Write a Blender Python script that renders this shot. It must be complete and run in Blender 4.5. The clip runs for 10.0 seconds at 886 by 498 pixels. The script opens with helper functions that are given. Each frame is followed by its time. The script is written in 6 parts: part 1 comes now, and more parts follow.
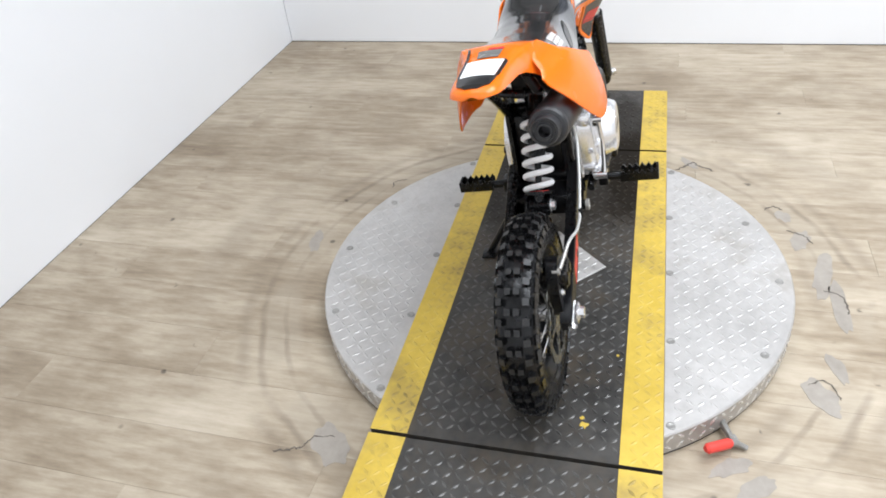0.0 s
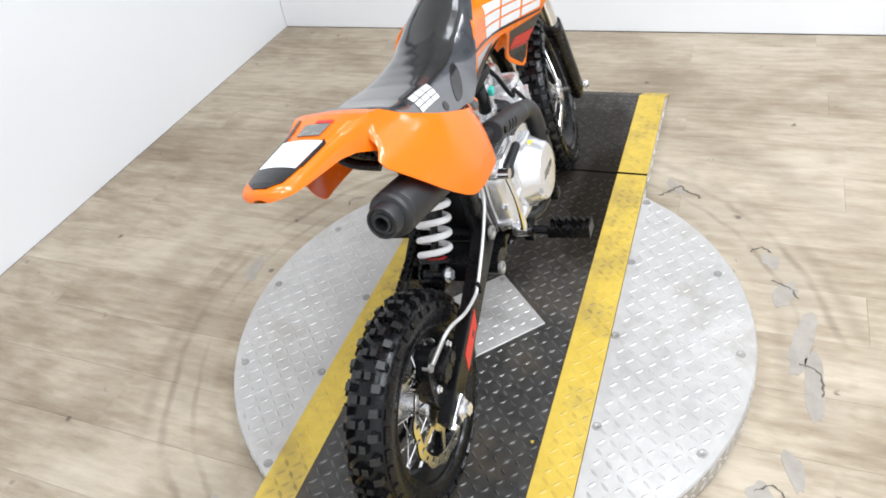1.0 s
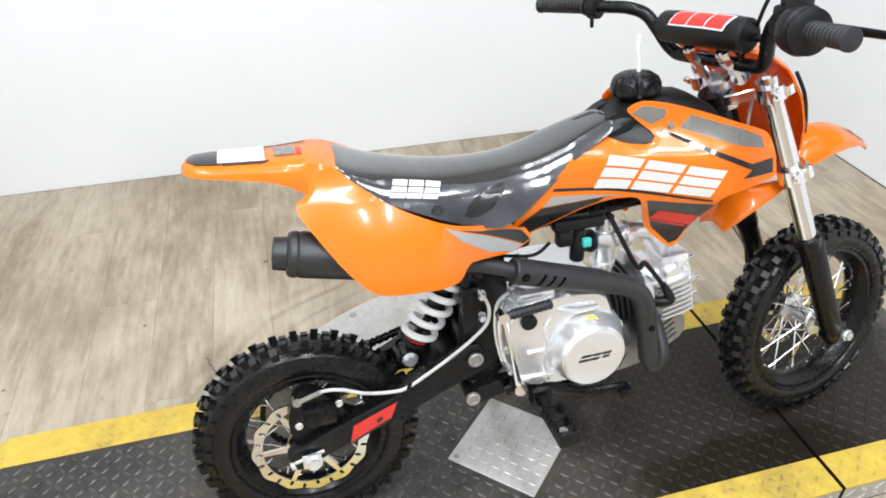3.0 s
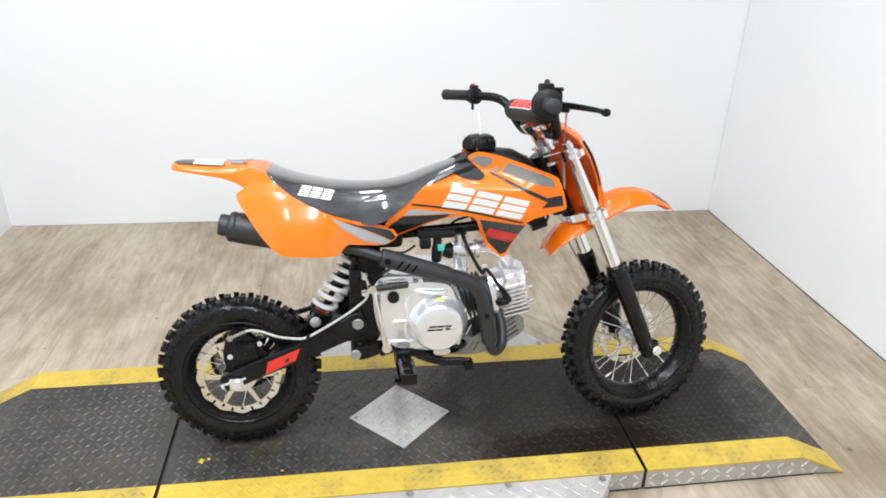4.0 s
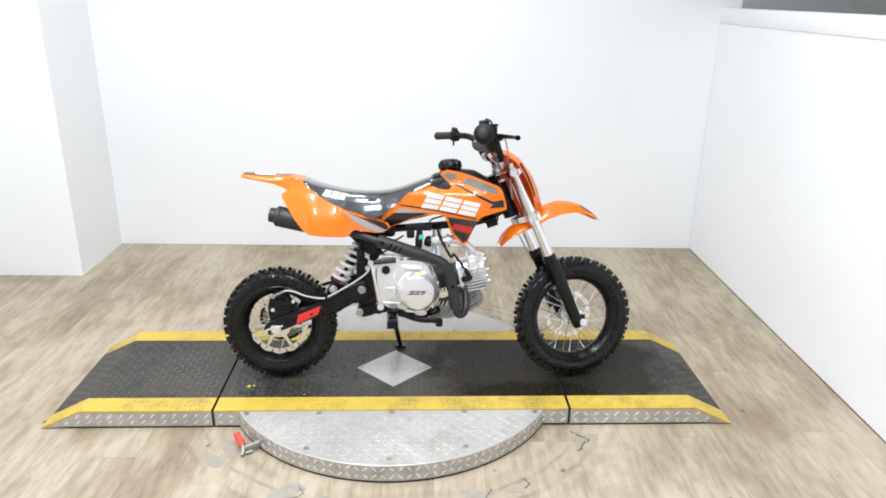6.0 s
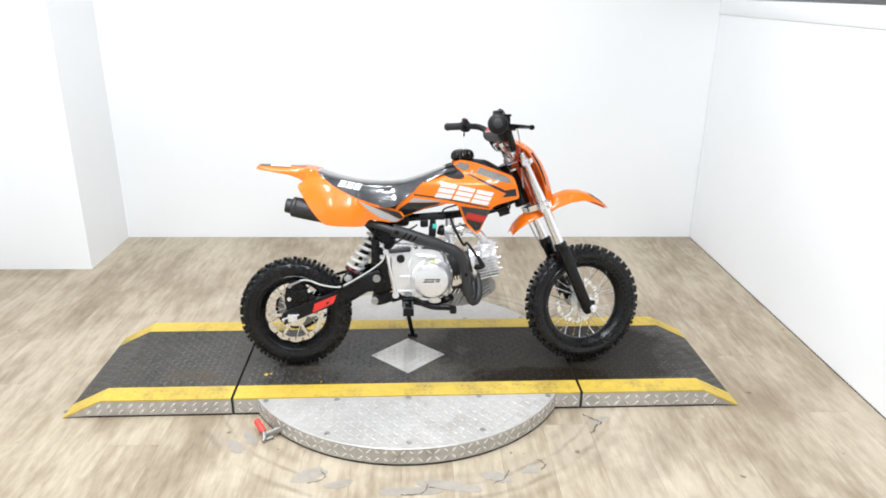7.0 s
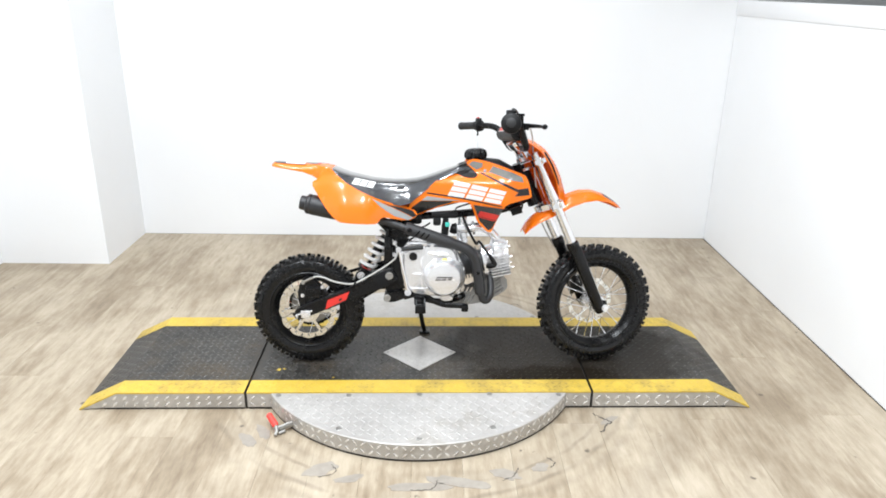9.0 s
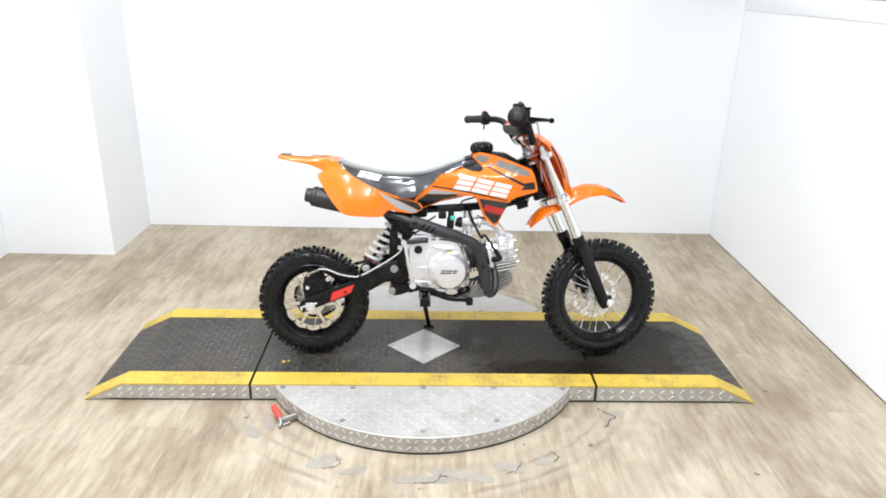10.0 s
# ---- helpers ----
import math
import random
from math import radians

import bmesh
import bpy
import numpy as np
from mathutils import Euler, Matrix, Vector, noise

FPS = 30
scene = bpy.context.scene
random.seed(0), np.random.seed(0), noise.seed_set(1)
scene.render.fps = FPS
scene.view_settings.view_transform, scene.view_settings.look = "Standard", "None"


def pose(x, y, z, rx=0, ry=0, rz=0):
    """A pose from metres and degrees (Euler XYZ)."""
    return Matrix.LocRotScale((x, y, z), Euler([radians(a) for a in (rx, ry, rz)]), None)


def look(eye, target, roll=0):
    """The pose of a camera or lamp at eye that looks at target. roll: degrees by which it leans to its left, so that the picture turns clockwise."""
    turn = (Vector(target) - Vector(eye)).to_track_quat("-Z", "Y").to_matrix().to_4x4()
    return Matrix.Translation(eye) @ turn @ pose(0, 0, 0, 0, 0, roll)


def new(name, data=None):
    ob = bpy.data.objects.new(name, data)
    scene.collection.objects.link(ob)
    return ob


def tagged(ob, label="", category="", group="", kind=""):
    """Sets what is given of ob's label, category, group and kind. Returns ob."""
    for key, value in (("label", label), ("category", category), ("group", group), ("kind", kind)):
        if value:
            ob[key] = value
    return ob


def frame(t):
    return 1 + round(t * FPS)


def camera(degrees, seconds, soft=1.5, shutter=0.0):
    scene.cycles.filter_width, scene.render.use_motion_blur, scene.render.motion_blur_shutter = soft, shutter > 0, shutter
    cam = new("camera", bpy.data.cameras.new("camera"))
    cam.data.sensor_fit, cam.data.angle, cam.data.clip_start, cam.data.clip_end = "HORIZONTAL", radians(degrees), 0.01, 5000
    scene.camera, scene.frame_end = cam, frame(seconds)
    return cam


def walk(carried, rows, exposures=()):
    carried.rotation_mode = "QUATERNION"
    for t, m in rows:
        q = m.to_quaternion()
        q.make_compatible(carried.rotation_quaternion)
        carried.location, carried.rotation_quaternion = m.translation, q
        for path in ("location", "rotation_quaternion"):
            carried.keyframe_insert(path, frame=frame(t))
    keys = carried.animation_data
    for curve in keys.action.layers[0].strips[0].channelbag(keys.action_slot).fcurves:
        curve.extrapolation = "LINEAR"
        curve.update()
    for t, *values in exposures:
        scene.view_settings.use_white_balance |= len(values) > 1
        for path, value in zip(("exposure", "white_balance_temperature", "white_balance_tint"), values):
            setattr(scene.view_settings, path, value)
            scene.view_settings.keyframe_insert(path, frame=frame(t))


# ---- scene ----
cam = camera(64.1, 10.0, 1.75)
PATH = [
    (0, (-1.414, -0.2211, 1.2112), (-0.1364, 0.2311, 0.1848), -7.06),
    (0.1, (-1.4169, -0.2687, 1.2288), (-0.1275, 0.2443, 0.2469), -5.79),
    (0.2, (-1.4142, -0.2973, 1.2416), (-0.1718, 0.2682, 0.2284), -6.59),
    (0.3, (-1.4019, -0.3213, 1.2448), (-0.1704, 0.2709, 0.2335), -6.89),
    (0.4, (-1.3885, -0.3359, 1.2418), (-0.1785, 0.284, 0.2212), -8.7),
    (0.5, (-1.3536, -0.3672, 1.2372), (-0.1728, 0.2783, 0.1985), -9.96),
    (0.6, (-1.3125, -0.394, 1.2238), (-0.1488, 0.2448, 0.1619), -9.66),
    (0.7, (-1.2602, -0.4177, 1.2132), (-0.1066, 0.1957, 0.1256), -9.4),
    (0.8, (-1.1935, -0.4368, 1.1998), (-0.0354, 0.1451, 0.0997), -8.41),
    (0.9, (-1.1074, -0.4528, 1.2013), (0.0973, 0.0829, 0.1281), -7.71),
    (1, (-1.0349, -0.4698, 1.2223), (0.1206, 0.1338, 0.1312), -10.88),
    (1.1, (-0.971, -0.4796, 1.2362), (0.1836, 0.1941, 0.186), -10.46),
    (1.2, (-0.9237, -0.5003, 1.2426), (0.2194, 0.2265, 0.2155), -10.68),
    (1.3, (-0.8622, -0.5054, 1.2392), (0.2513, 0.268, 0.2135), -11.39),
    (1.4, (-0.7959, -0.5141, 1.2394), (0.2895, 0.3077, 0.2213), -10.64),
    (1.5, (-0.7411, -0.5292, 1.2358), (0.3182, 0.3964, 0.2814), -11.08),
    (1.6, (-0.685, -0.545, 1.2336), (0.2808, 0.4853, 0.2873), -10.69),
    (1.7, (-0.6196, -0.5476, 1.2259), (0.2566, 0.5411, 0.2578), -7.97),
    (1.8, (-0.5713, -0.5488, 1.2185), (0.2063, 0.5922, 0.2268), -5.9),
    (2, (-0.473, -0.557, 1.207), (0.145, 0.897, -0.019), -8.5),
    (2.2, (-0.4228, -0.5742, 1.1968), (0.0185, 0.7141, 0.1792), -7.31),
    (2.3, (-0.4182, -0.5891, 1.1961), (0.0158, 0.6979, 0.1737), -5.76),
    (2.4, (-0.4014, -0.6033, 1.179), (0.0039, 0.6898, 0.1527), -5.41),
    (2.5, (-0.397, -0.644, 1.183), (0.045, 0.892, -0.019), -5.1),
    (2.6, (-0.3974, -0.6991, 1.1878), (-0.0474, 0.5974, 0.1454), -4.35),
    (2.7, (-0.3822, -0.7647, 1.2012), (-0.0835, 0.5252, 0.1349), -3.64),
    (2.8, (-0.4011, -0.8125, 1.2118), (-0.0726, 0.4757, 0.1523), -1.15),
    (2.9, (-0.3837, -0.8672, 1.2324), (-0.052, 0.4606, 0.224), -0.3),
    (3, (-0.366, -0.917, 1.247), (0.02, 0.668, 0.092), -0.7),
    (3.1, (-0.3292, -0.9777, 1.2573), (-0.0151, 0.4138, 0.3326), -1.09),
    (3.2, (-0.2896, -1.0317, 1.2587), (0.0194, 0.3833, 0.3686), -0.25),
    (4.3, (-0.0636, -1.7186, 1.3269), (0.0691, -0.1849, 0.6058), 1.52),
    (4.4, (-0.0501, -1.7677, 1.3324), (0.0466, -0.2298, 0.6144), 1.3),
    (4.5, (-0.0415, -1.8114, 1.3372), (0.0287, -0.2571, 0.6522), 1.45),
    (4.6, (-0.024, -1.8534, 1.3402), (0.0348, -0.2888, 0.6782), 1.67),
    (4.7, (0.0186, -1.8957, 1.3445), (0.0595, -0.3286, 0.6868), 2.74),
    (4.8, (0.0714, -1.9461, 1.343), (0.0661, -0.3785, 0.6854), 3.06),
    (4.9, (0.088, -1.9739, 1.3422), (0.0831, -0.4083, 0.6797), 3.01),
    (5, (0.1018, -2.0089, 1.3415), (0.0746, -0.453, 0.6571), 1.93),
    (5.1, (0.1113, -2.0371, 1.3462), (0.0774, -0.4759, 0.6742), 1.25),
    (5.2, (0.1404, -2.0667, 1.3603), (0.1186, -0.4903, 0.7243), 0.88),
    (6.3, (0.0616, -2.3319, 1.3516), (0.1189, -0.7338, 0.7748), 0.62),
    (6.4, (0.0437, -2.3342, 1.3543), (0.1028, -0.7367, 0.776), 0.07),
    (6.5, (0.0414, -2.3358, 1.3512), (0.1045, -0.7403, 0.7679), -0.07),
    (6.7, (0.043, -2.3389, 1.3509), (0.1091, -0.7432, 0.7685), 0.87),
    (6.8, (0.0359, -2.3393, 1.3524), (0.0945, -0.747, 0.7598), 0.75),
    (7, (0.0336, -2.3421, 1.3517), (0.0923, -0.7495, 0.7597), 0.65),
    (7.2, (0.0297, -2.3488, 1.3542), (0.0804, -0.7501, 0.7784), 0.7),
    (7.3, (0.0287, -2.3503, 1.3531), (0.0735, -0.7511, 0.7783), 0.52),
    (7.5, (0.0328, -2.3568, 1.3536), (0.0592, -0.7585, 0.7749), -0.09),
    (7.7, (0.0321, -2.3589, 1.3531), (0.0686, -0.7596, 0.7778), 0.41),
    (7.8, (0.0337, -2.3604, 1.3526), (0.072, -0.7608, 0.7783), 0.42),
    (8, (0.0318, -2.3585, 1.3508), (0.0559, -0.7645, 0.7603), 0.67),
    (8.5, (0.0389, -2.36, 1.3486), (0.06, -0.7666, 0.7564), 0.69),
    (9, (0.0387, -2.3586, 1.3514), (0.0638, -0.7654, 0.759), 0.86),
    (9.3, (0.0356, -2.3589, 1.3511), (0.0567, -0.7663, 0.7567), 0.88),
    (9.5, (0.0345, -2.3598, 1.346), (0.0545, -0.7679, 0.7499), 1.17),
    (10, (0.0348, -2.357, 1.3487), (0.0504, -0.7688, 0.7426), 1.2),
]
walk(cam, [(t, look(eye, target, roll)) for t, eye, target, roll in PATH], [(0.0, -0.16, 6380, 13), (1.5, -0.07, 6420, 12), (3.0, -0.06, 6500, 11), (4.5, -0.13, 6500, 11), (5.2, -0.13, 6500, 11), (7.5, 0.02, 6500, 11), (10.0, 0.04, 6500, 11)])

# ---- light: LED strips under the white ceiling, closed room ----
world = bpy.data.worlds.new("room_air")
world.use_nodes = True
world.node_tree.nodes["Background"].inputs[0].default_value = (0.9, 0.95, 1.0, 1)
world.node_tree.nodes["Background"].inputs[1].default_value = 0.3
scene.world = world


def strip_light(x, y, lx, ly, watts):
    d = bpy.data.lights.new("led_strip", "AREA")
    d.shape, d.size, d.size_y, d.energy, d.color = "RECTANGLE", lx, ly, watts, (0.885, 0.95, 1.0)
    ob = new("led_strip", d)
    ob.location = (x, y, 2.62)
    return ob


STRIP_W = 18
for sx in (-1.1, 0.0, 1.1):
    for sy in (-2.1, -0.85, 0.4):
        strip_light(sx, sy, 0.16, 0.62, STRIP_W * {-1: 1.2, 0: 1.46, 1: 0.42}[round(sx)] * {-2: 1.38, -1: 1.3, 0: 0.42}[round(sy)])

# ---- geometry helpers ----
from mathutils.geometry import delaunay_2d_cdt


class Geo:
    """Collects vertices and faces of one mesh."""

    def __init__(self):
        self.v, self.f, self.m = [], [], []

    def add(self, verts, faces, mat=0):
        n = len(self.v)
        self.v.extend([tuple(p) for p in verts])
        self.f.extend([tuple(i + n for i in f) for f in faces])
        self.m.extend([mat] * len(faces))
        return self

    def map(self, fn):
        self.v = [tuple(fn(Vector(p))) for p in self.v]
        return self

    def mesh(self, name, mats, sharp=35):
        me = bpy.data.meshes.new(name)
        me.from_pydata(self.v, [], self.f)
        for m in mats:
            me.materials.append(m)
        if len(mats) > 1:
            me.polygons.foreach_set("material_index", self.m)
        bm = bmesh.new()
        bm.from_mesh(me)
        bmesh.ops.recalc_face_normals(bm, faces=bm.faces)
        bm.to_mesh(me)
        bm.free()
        if sharp:
            me.polygons.foreach_set("use_smooth", [True] * len(me.polygons))
            me.set_sharp_from_angle(angle=radians(sharp))
        me.update()
        return me


def part(name, geo, mats, parent=None, label="", sharp=35):
    mats = mats if isinstance(mats, (list, tuple)) else [mats]
    ob = new(name, geo.mesh(name, mats, sharp))
    if parent:
        ob.parent = parent
    if label:
        tagged(ob, label)
    return ob


def thing(name, m, label, category, group="", kind=""):
    ob = new(name)
    ob.empty_display_size = 0.1
    ob.matrix_basis = m
    return tagged(ob, label, category, group, kind)


def box(g, x0, x1, y0, y1, z0, z1, b=0.0, mat=0):
    """A box, with chamfered edges where b is given."""
    if b <= 0:
        v = [(x, y, z) for x in (x0, x1) for y in (y0, y1) for z in (z0, z1)]
        return g.add(v, [(0, 1, 3, 2), (4, 6, 7, 5), (0, 4, 5, 1), (2, 3, 7, 6), (0, 2, 6, 4), (1, 5, 7, 3)], mat)
    bm = bmesh.new()
    bmesh.ops.create_cube(bm, size=1, matrix=Matrix.LocRotScale(((x0 + x1) / 2, (y0 + y1) / 2, (z0 + z1) / 2), None, (x1 - x0, y1 - y0, z1 - z0)))
    bmesh.ops.bevel(bm, geom=bm.edges[:], offset=b, segments=2, affect="EDGES", profile=0.5)
    bm.verts.index_update()
    g.add([v.co for v in bm.verts], [[v.index for v in f.verts] for f in bm.faces], mat)
    bm.free()
    return g


def spline(pts, n=6):
    """A smooth run through the points."""
    P = [Vector(p) for p in pts]
    if len(P) < 3:
        return P
    out = []
    for i in range(len(P) - 1):
        a, b, c, d = P[max(i - 1, 0)], P[i], P[i + 1], P[min(i + 2, len(P) - 1)]
        for k in range(n):
            t = k / n
            out.append(0.5 * ((2 * b) + (c - a) * t + (2 * a - 5 * b + 4 * c - d) * t * t + (3 * b - a - 3 * c + d) * t ** 3))
    out.append(P[-1])
    return out


def tube(g, pts, r, seg=10, mat=0, caps=True, flat=1.0):
    """Sweeps a ring along the points; r is one radius or one for each point; flat squeezes it sideways."""
    P = [Vector(p) for p in pts]
    rr = list(r) if isinstance(r, (list, tuple)) else [r] * len(P)
    if len(rr) != len(P):
        rr = [float(np.interp(i / (len(P) - 1), np.linspace(0, 1, len(rr)), rr)) for i in range(len(P))]
    up, verts = None, []
    for i, p in enumerate(P):
        t = (P[min(i + 1, len(P) - 1)] - P[max(i - 1, 0)]).normalized()
        if up is None:
            up = t.orthogonal().normalized() if abs(t.y) > 0.9 else Vector((0, 1, 0)).cross(t).normalized()
        up = (up - t * up.dot(t)).normalized()
        side = t.cross(up)
        for k in range(seg):
            a = 2 * math.pi * k / seg
            verts.append(p + up * math.cos(a) * rr[i] + side * math.sin(a) * rr[i] * flat)
    faces = []
    for i in range(len(P) - 1):
        for k in range(seg):
            k2 = (k + 1) % seg
            faces.append((i * seg + k, i * seg + k2, (i + 1) * seg + k2, (i + 1) * seg + k))
    if caps:
        faces += [tuple(range(seg))[::-1], tuple(range((len(P) - 1) * seg, len(P) * seg))]
    return g.add(verts, faces, mat)


def rod(g, a, b, r, seg=12, mat=0):
    return tube(g, [a, b], r, seg, mat)


def revolve(g, prof, centre, axis, seg=48, mat=0, closed=False, squash=None):
    """Turns the profile of (along the axis, radius) round the axis."""
    c, ax = Vector(centre), Vector(axis).normalized()
    e1 = ax.orthogonal().normalized()
    if abs(ax.y) > 0.99:
        e1 = Vector((1, 0, 0))
    e2 = ax.cross(e1)
    n = len(prof)
    verts = []
    for k in range(seg):
        a = 2 * math.pi * k / seg
        d = e1 * math.cos(a) + e2 * math.sin(a)
        for h, r in prof:
            rr = r * (squash(a, h) if squash else 1)
            verts.append(c + ax * h + d * rr)
    faces = []
    for k in range(seg):
        k2 = (k + 1) % seg
        for j in range(n if closed else n - 1):
            j2 = (j + 1) % n
            faces.append((k * n + j, k2 * n + j, k2 * n + j2, k * n + j2))
    return g.add(verts, faces, mat)


def bolt(g, p, axis, r=0.007, h=0.006, mat=0):
    """A hexagon head with a washer."""
    p, ax = Vector(p), Vector(axis).normalized()
    rod(g, p, p + ax * h * 0.35, r * 1.35, 14, mat)
    rod(g, p + ax * h * 0.35, p + ax * h, r, 6, mat)
    return g


def inside(pt, poly):
    x, y, hit = pt[0], pt[1], False
    for i in range(len(poly)):
        (x1, y1), (x2, y2) = poly[i - 1], poly[i]
        if (y1 > y) != (y2 > y) and x < (x2 - x1) * (y - y1) / (y2 - y1) + x1:
            hit = not hit
    return hit


def rounded(poly, times=2):
    """Cuts the corners of an outline, so that they are rounded."""
    for _ in range(times):
        out = []
        for i in range(len(poly)):
            a, b = poly[i], poly[(i + 1) % len(poly)]
            out += [(a[0] * 0.78 + b[0] * 0.22, a[1] * 0.78 + b[1] * 0.22), (a[0] * 0.22 + b[0] * 0.78, a[1] * 0.22 + b[1] * 0.78)]
        poly = out
    return poly


def dense(poly, step):
    out = []
    for i in range(len(poly)):
        a, b = poly[i], poly[(i + 1) % len(poly)]
        n = max(1, int(math.hypot(b[0] - a[0], b[1] - a[1]) / step))
        out += [(a[0] + (b[0] - a[0]) * k / n, a[1] + (b[1] - a[1]) * k / n) for k in range(n)]
    return out


def sheet(g, poly, fn, thick, step=0.012, holes=(), mat=0):
    """A shell over an outline: fn(a, b) gives the outer point, thick the offset to the inner one."""
    loops = [dense(poly, step)] + [list(h) for h in holes]
    pts, edges = [], []
    for lp in loops:
        n = len(pts)
        pts += [Vector(p) for p in lp]
        edges += [(n + i, n + (i + 1) % len(lp)) for i in range(len(lp))]
    xs, ys = [p[0] for p in poly], [p[1] for p in poly]
    nb = np.array([(p.x, p.y) for p in pts])
    y = min(ys) + step / 2
    while y < max(ys):
        x = min(xs) + step / 2
        while x < max(xs):
            if inside((x, y), poly) and np.min(np.hypot(nb[:, 0] - x, nb[:, 1] - y)) > step * 0.5 and not any(inside((x, y), h) for h in holes):
                pts.append(Vector((x, y)))
            x += step
        y += step
    vs, _, fs, *_ = delaunay_2d_cdt(pts, edges, [], 0, 1e-7)
    tris = []
    for f in fs:
        c = (sum(vs[i].x for i in f) / len(f), sum(vs[i].y for i in f) / len(f))
        if inside(c, loops[0]) and not any(inside(c, h) for h in holes):
            tris.append(tuple(f))
    off = Vector(thick)
    top = [Vector(fn(p.x, p.y)) for p in vs]
    n = len(top)
    faces = list(tris) + [tuple(i + n for i in f[::-1]) for f in tris]
    count = {}
    for f in tris:
        for i in range(len(f)):
            e = (f[i], f[(i + 1) % len(f)])
            count[tuple(sorted(e))] = count.get(tuple(sorted(e)), []) + [e]
    for es in count.values():
        if len(es) == 1:
            a, b = es[0]
            faces.append((b, a, a + n, b + n))
    return g.add(top + [p + off for p in top], faces, mat)


def loft(g, rings, mat=0, close=False, cap=True, mats=None):
    """Joins rings of equal length with faces."""
    n = len(rings[0])
    verts = [p for r in rings for p in r]
    m = n if close else n - 1
    for j in range(m):
        fs = [(i * n + j, i * n + (j + 1) % n, (i + 1) * n + (j + 1) % n, (i + 1) * n + j) for i in range(len(rings) - 1)]
        if j == 0:
            base = len(g.v)
            g.add(verts, fs, mats[0] if mats else mat)
        else:
            g.f.extend([tuple(i + base for i in f) for f in fs])
            g.m.extend([mats[j] if mats else mat] * len(fs))
    if cap:
        g.f.extend([tuple(base + i for i in range(n))[::-1], tuple(base + (len(rings) - 1) * n + i for i in range(n))])
        g.m.extend([mat, mat])
    return g


def sm(x):
    x = min(1.0, max(0.0, x))
    return x * x * (3 - 2 * x)


# ---- materials ----
class Mat:
    """A node material under construction."""

    def __init__(self, name, colour=(0.5, 0.5, 0.5), rough=0.5, metal=0.0, coat=0.0, spec=0.5):
        self.m = bpy.data.materials.new(name)
        self.m.use_nodes = True
        self.t = self.m.node_tree
        self.b = self.t.nodes["Principled BSDF"]
        self.b.inputs["Base Color"].default_value = (*colour, 1)
        self.b.inputs["Roughness"].default_value = rough
        self.b.inputs["Metallic"].default_value = metal
        self.b.inputs["Coat Weight"].default_value = coat
        self.b.inputs["Coat Roughness"].default_value = 0.08
        self.b.inputs["Specular IOR Level"].default_value = spec
        self.pos = None

    def node(self, kind, **kw):
        n = self.t.nodes.new(kind)
        for k, v in kw.items():
            if k in n.inputs:
                n.inputs[k].default_value = v
        return n

    def link(self, a, b):
        self.t.links.new(a, b)

    def where(self, world=False, scale=(1, 1, 1)):
        src = self.node("ShaderNodeNewGeometry").outputs["Position"] if world else self.node("ShaderNodeTexCoord").outputs["Object"]
        mp = self.node("ShaderNodeMapping")
        mp.inputs["Scale"].default_value = scale
        self.link(src, mp.inputs["Vector"])
        return mp.outputs["Vector"]

    def noise(self, scale, detail=4.0, rough=0.55, world=False, stretch=(1, 1, 1), vec=None):
        n = self.node("ShaderNodeTexNoise", Scale=scale, Detail=detail, Roughness=rough)
        self.link(vec if vec is not None else self.where(world, stretch), n.inputs["Vector"])
        return n.outputs["Fac"]

    def ramp(self, fac, stops):
        r = self.node("ShaderNodeValToRGB")
        el = r.color_ramp.elements
        while len(el) < len(stops):
            el.new(0.5)
        for e, (p, c) in zip(el, stops):
            e.position = p
            e.color = (*c, 1) if len(c) == 3 else c
        self.link(fac, r.inputs["Fac"])
        return r.outputs["Color"]

    def mix(self, fac, a, b, mode="MIX"):
        n = self.node("ShaderNodeMix")
        n.data_type, n.blend_type = "RGBA", mode
        for sock, val in ((n.inputs[0], fac), (n.inputs[6], a), (n.inputs[7], b)):
            if isinstance(val, (int, float)):
                sock.default_value = val
            elif isinstance(val, tuple):
                sock.default_value = (*val, 1)
            else:
                self.link(val, sock)
        return n.outputs[2]

    def maths(self, op, a, b=0.0, c=0.0):
        n = self.node("ShaderNodeMath")
        n.operation = op
        for sock, val in zip(n.inputs, (a, b, c)):
            if isinstance(val, (int, float)):
                sock.default_value = val
            else:
                self.link(val, sock)
        return n.outputs[0]

    def remap(self, fac, a, b, c=0.0, d=1.0):
        n = self.node("ShaderNodeMapRange")
        for k, val in zip(("From Min", "From Max", "To Min", "To Max"), (a, b, c, d)):
            n.inputs[k].default_value = val
        self.link(fac, n.inputs["Value"])
        return n.outputs["Result"]

    def colour(self, sock):
        self.link(sock, self.b.inputs["Base Color"])
        return self

    def roughness(self, sock):
        self.link(sock, self.b.inputs["Roughness"])
        return self

    def bump(self, sock, strength=0.2, dist=0.002):
        n = self.node("ShaderNodeBump", Strength=strength, Distance=dist)
        self.link(sock, n.inputs["Height"])
        self.link(n.outputs["Normal"], self.b.inputs["Normal"])
        return self


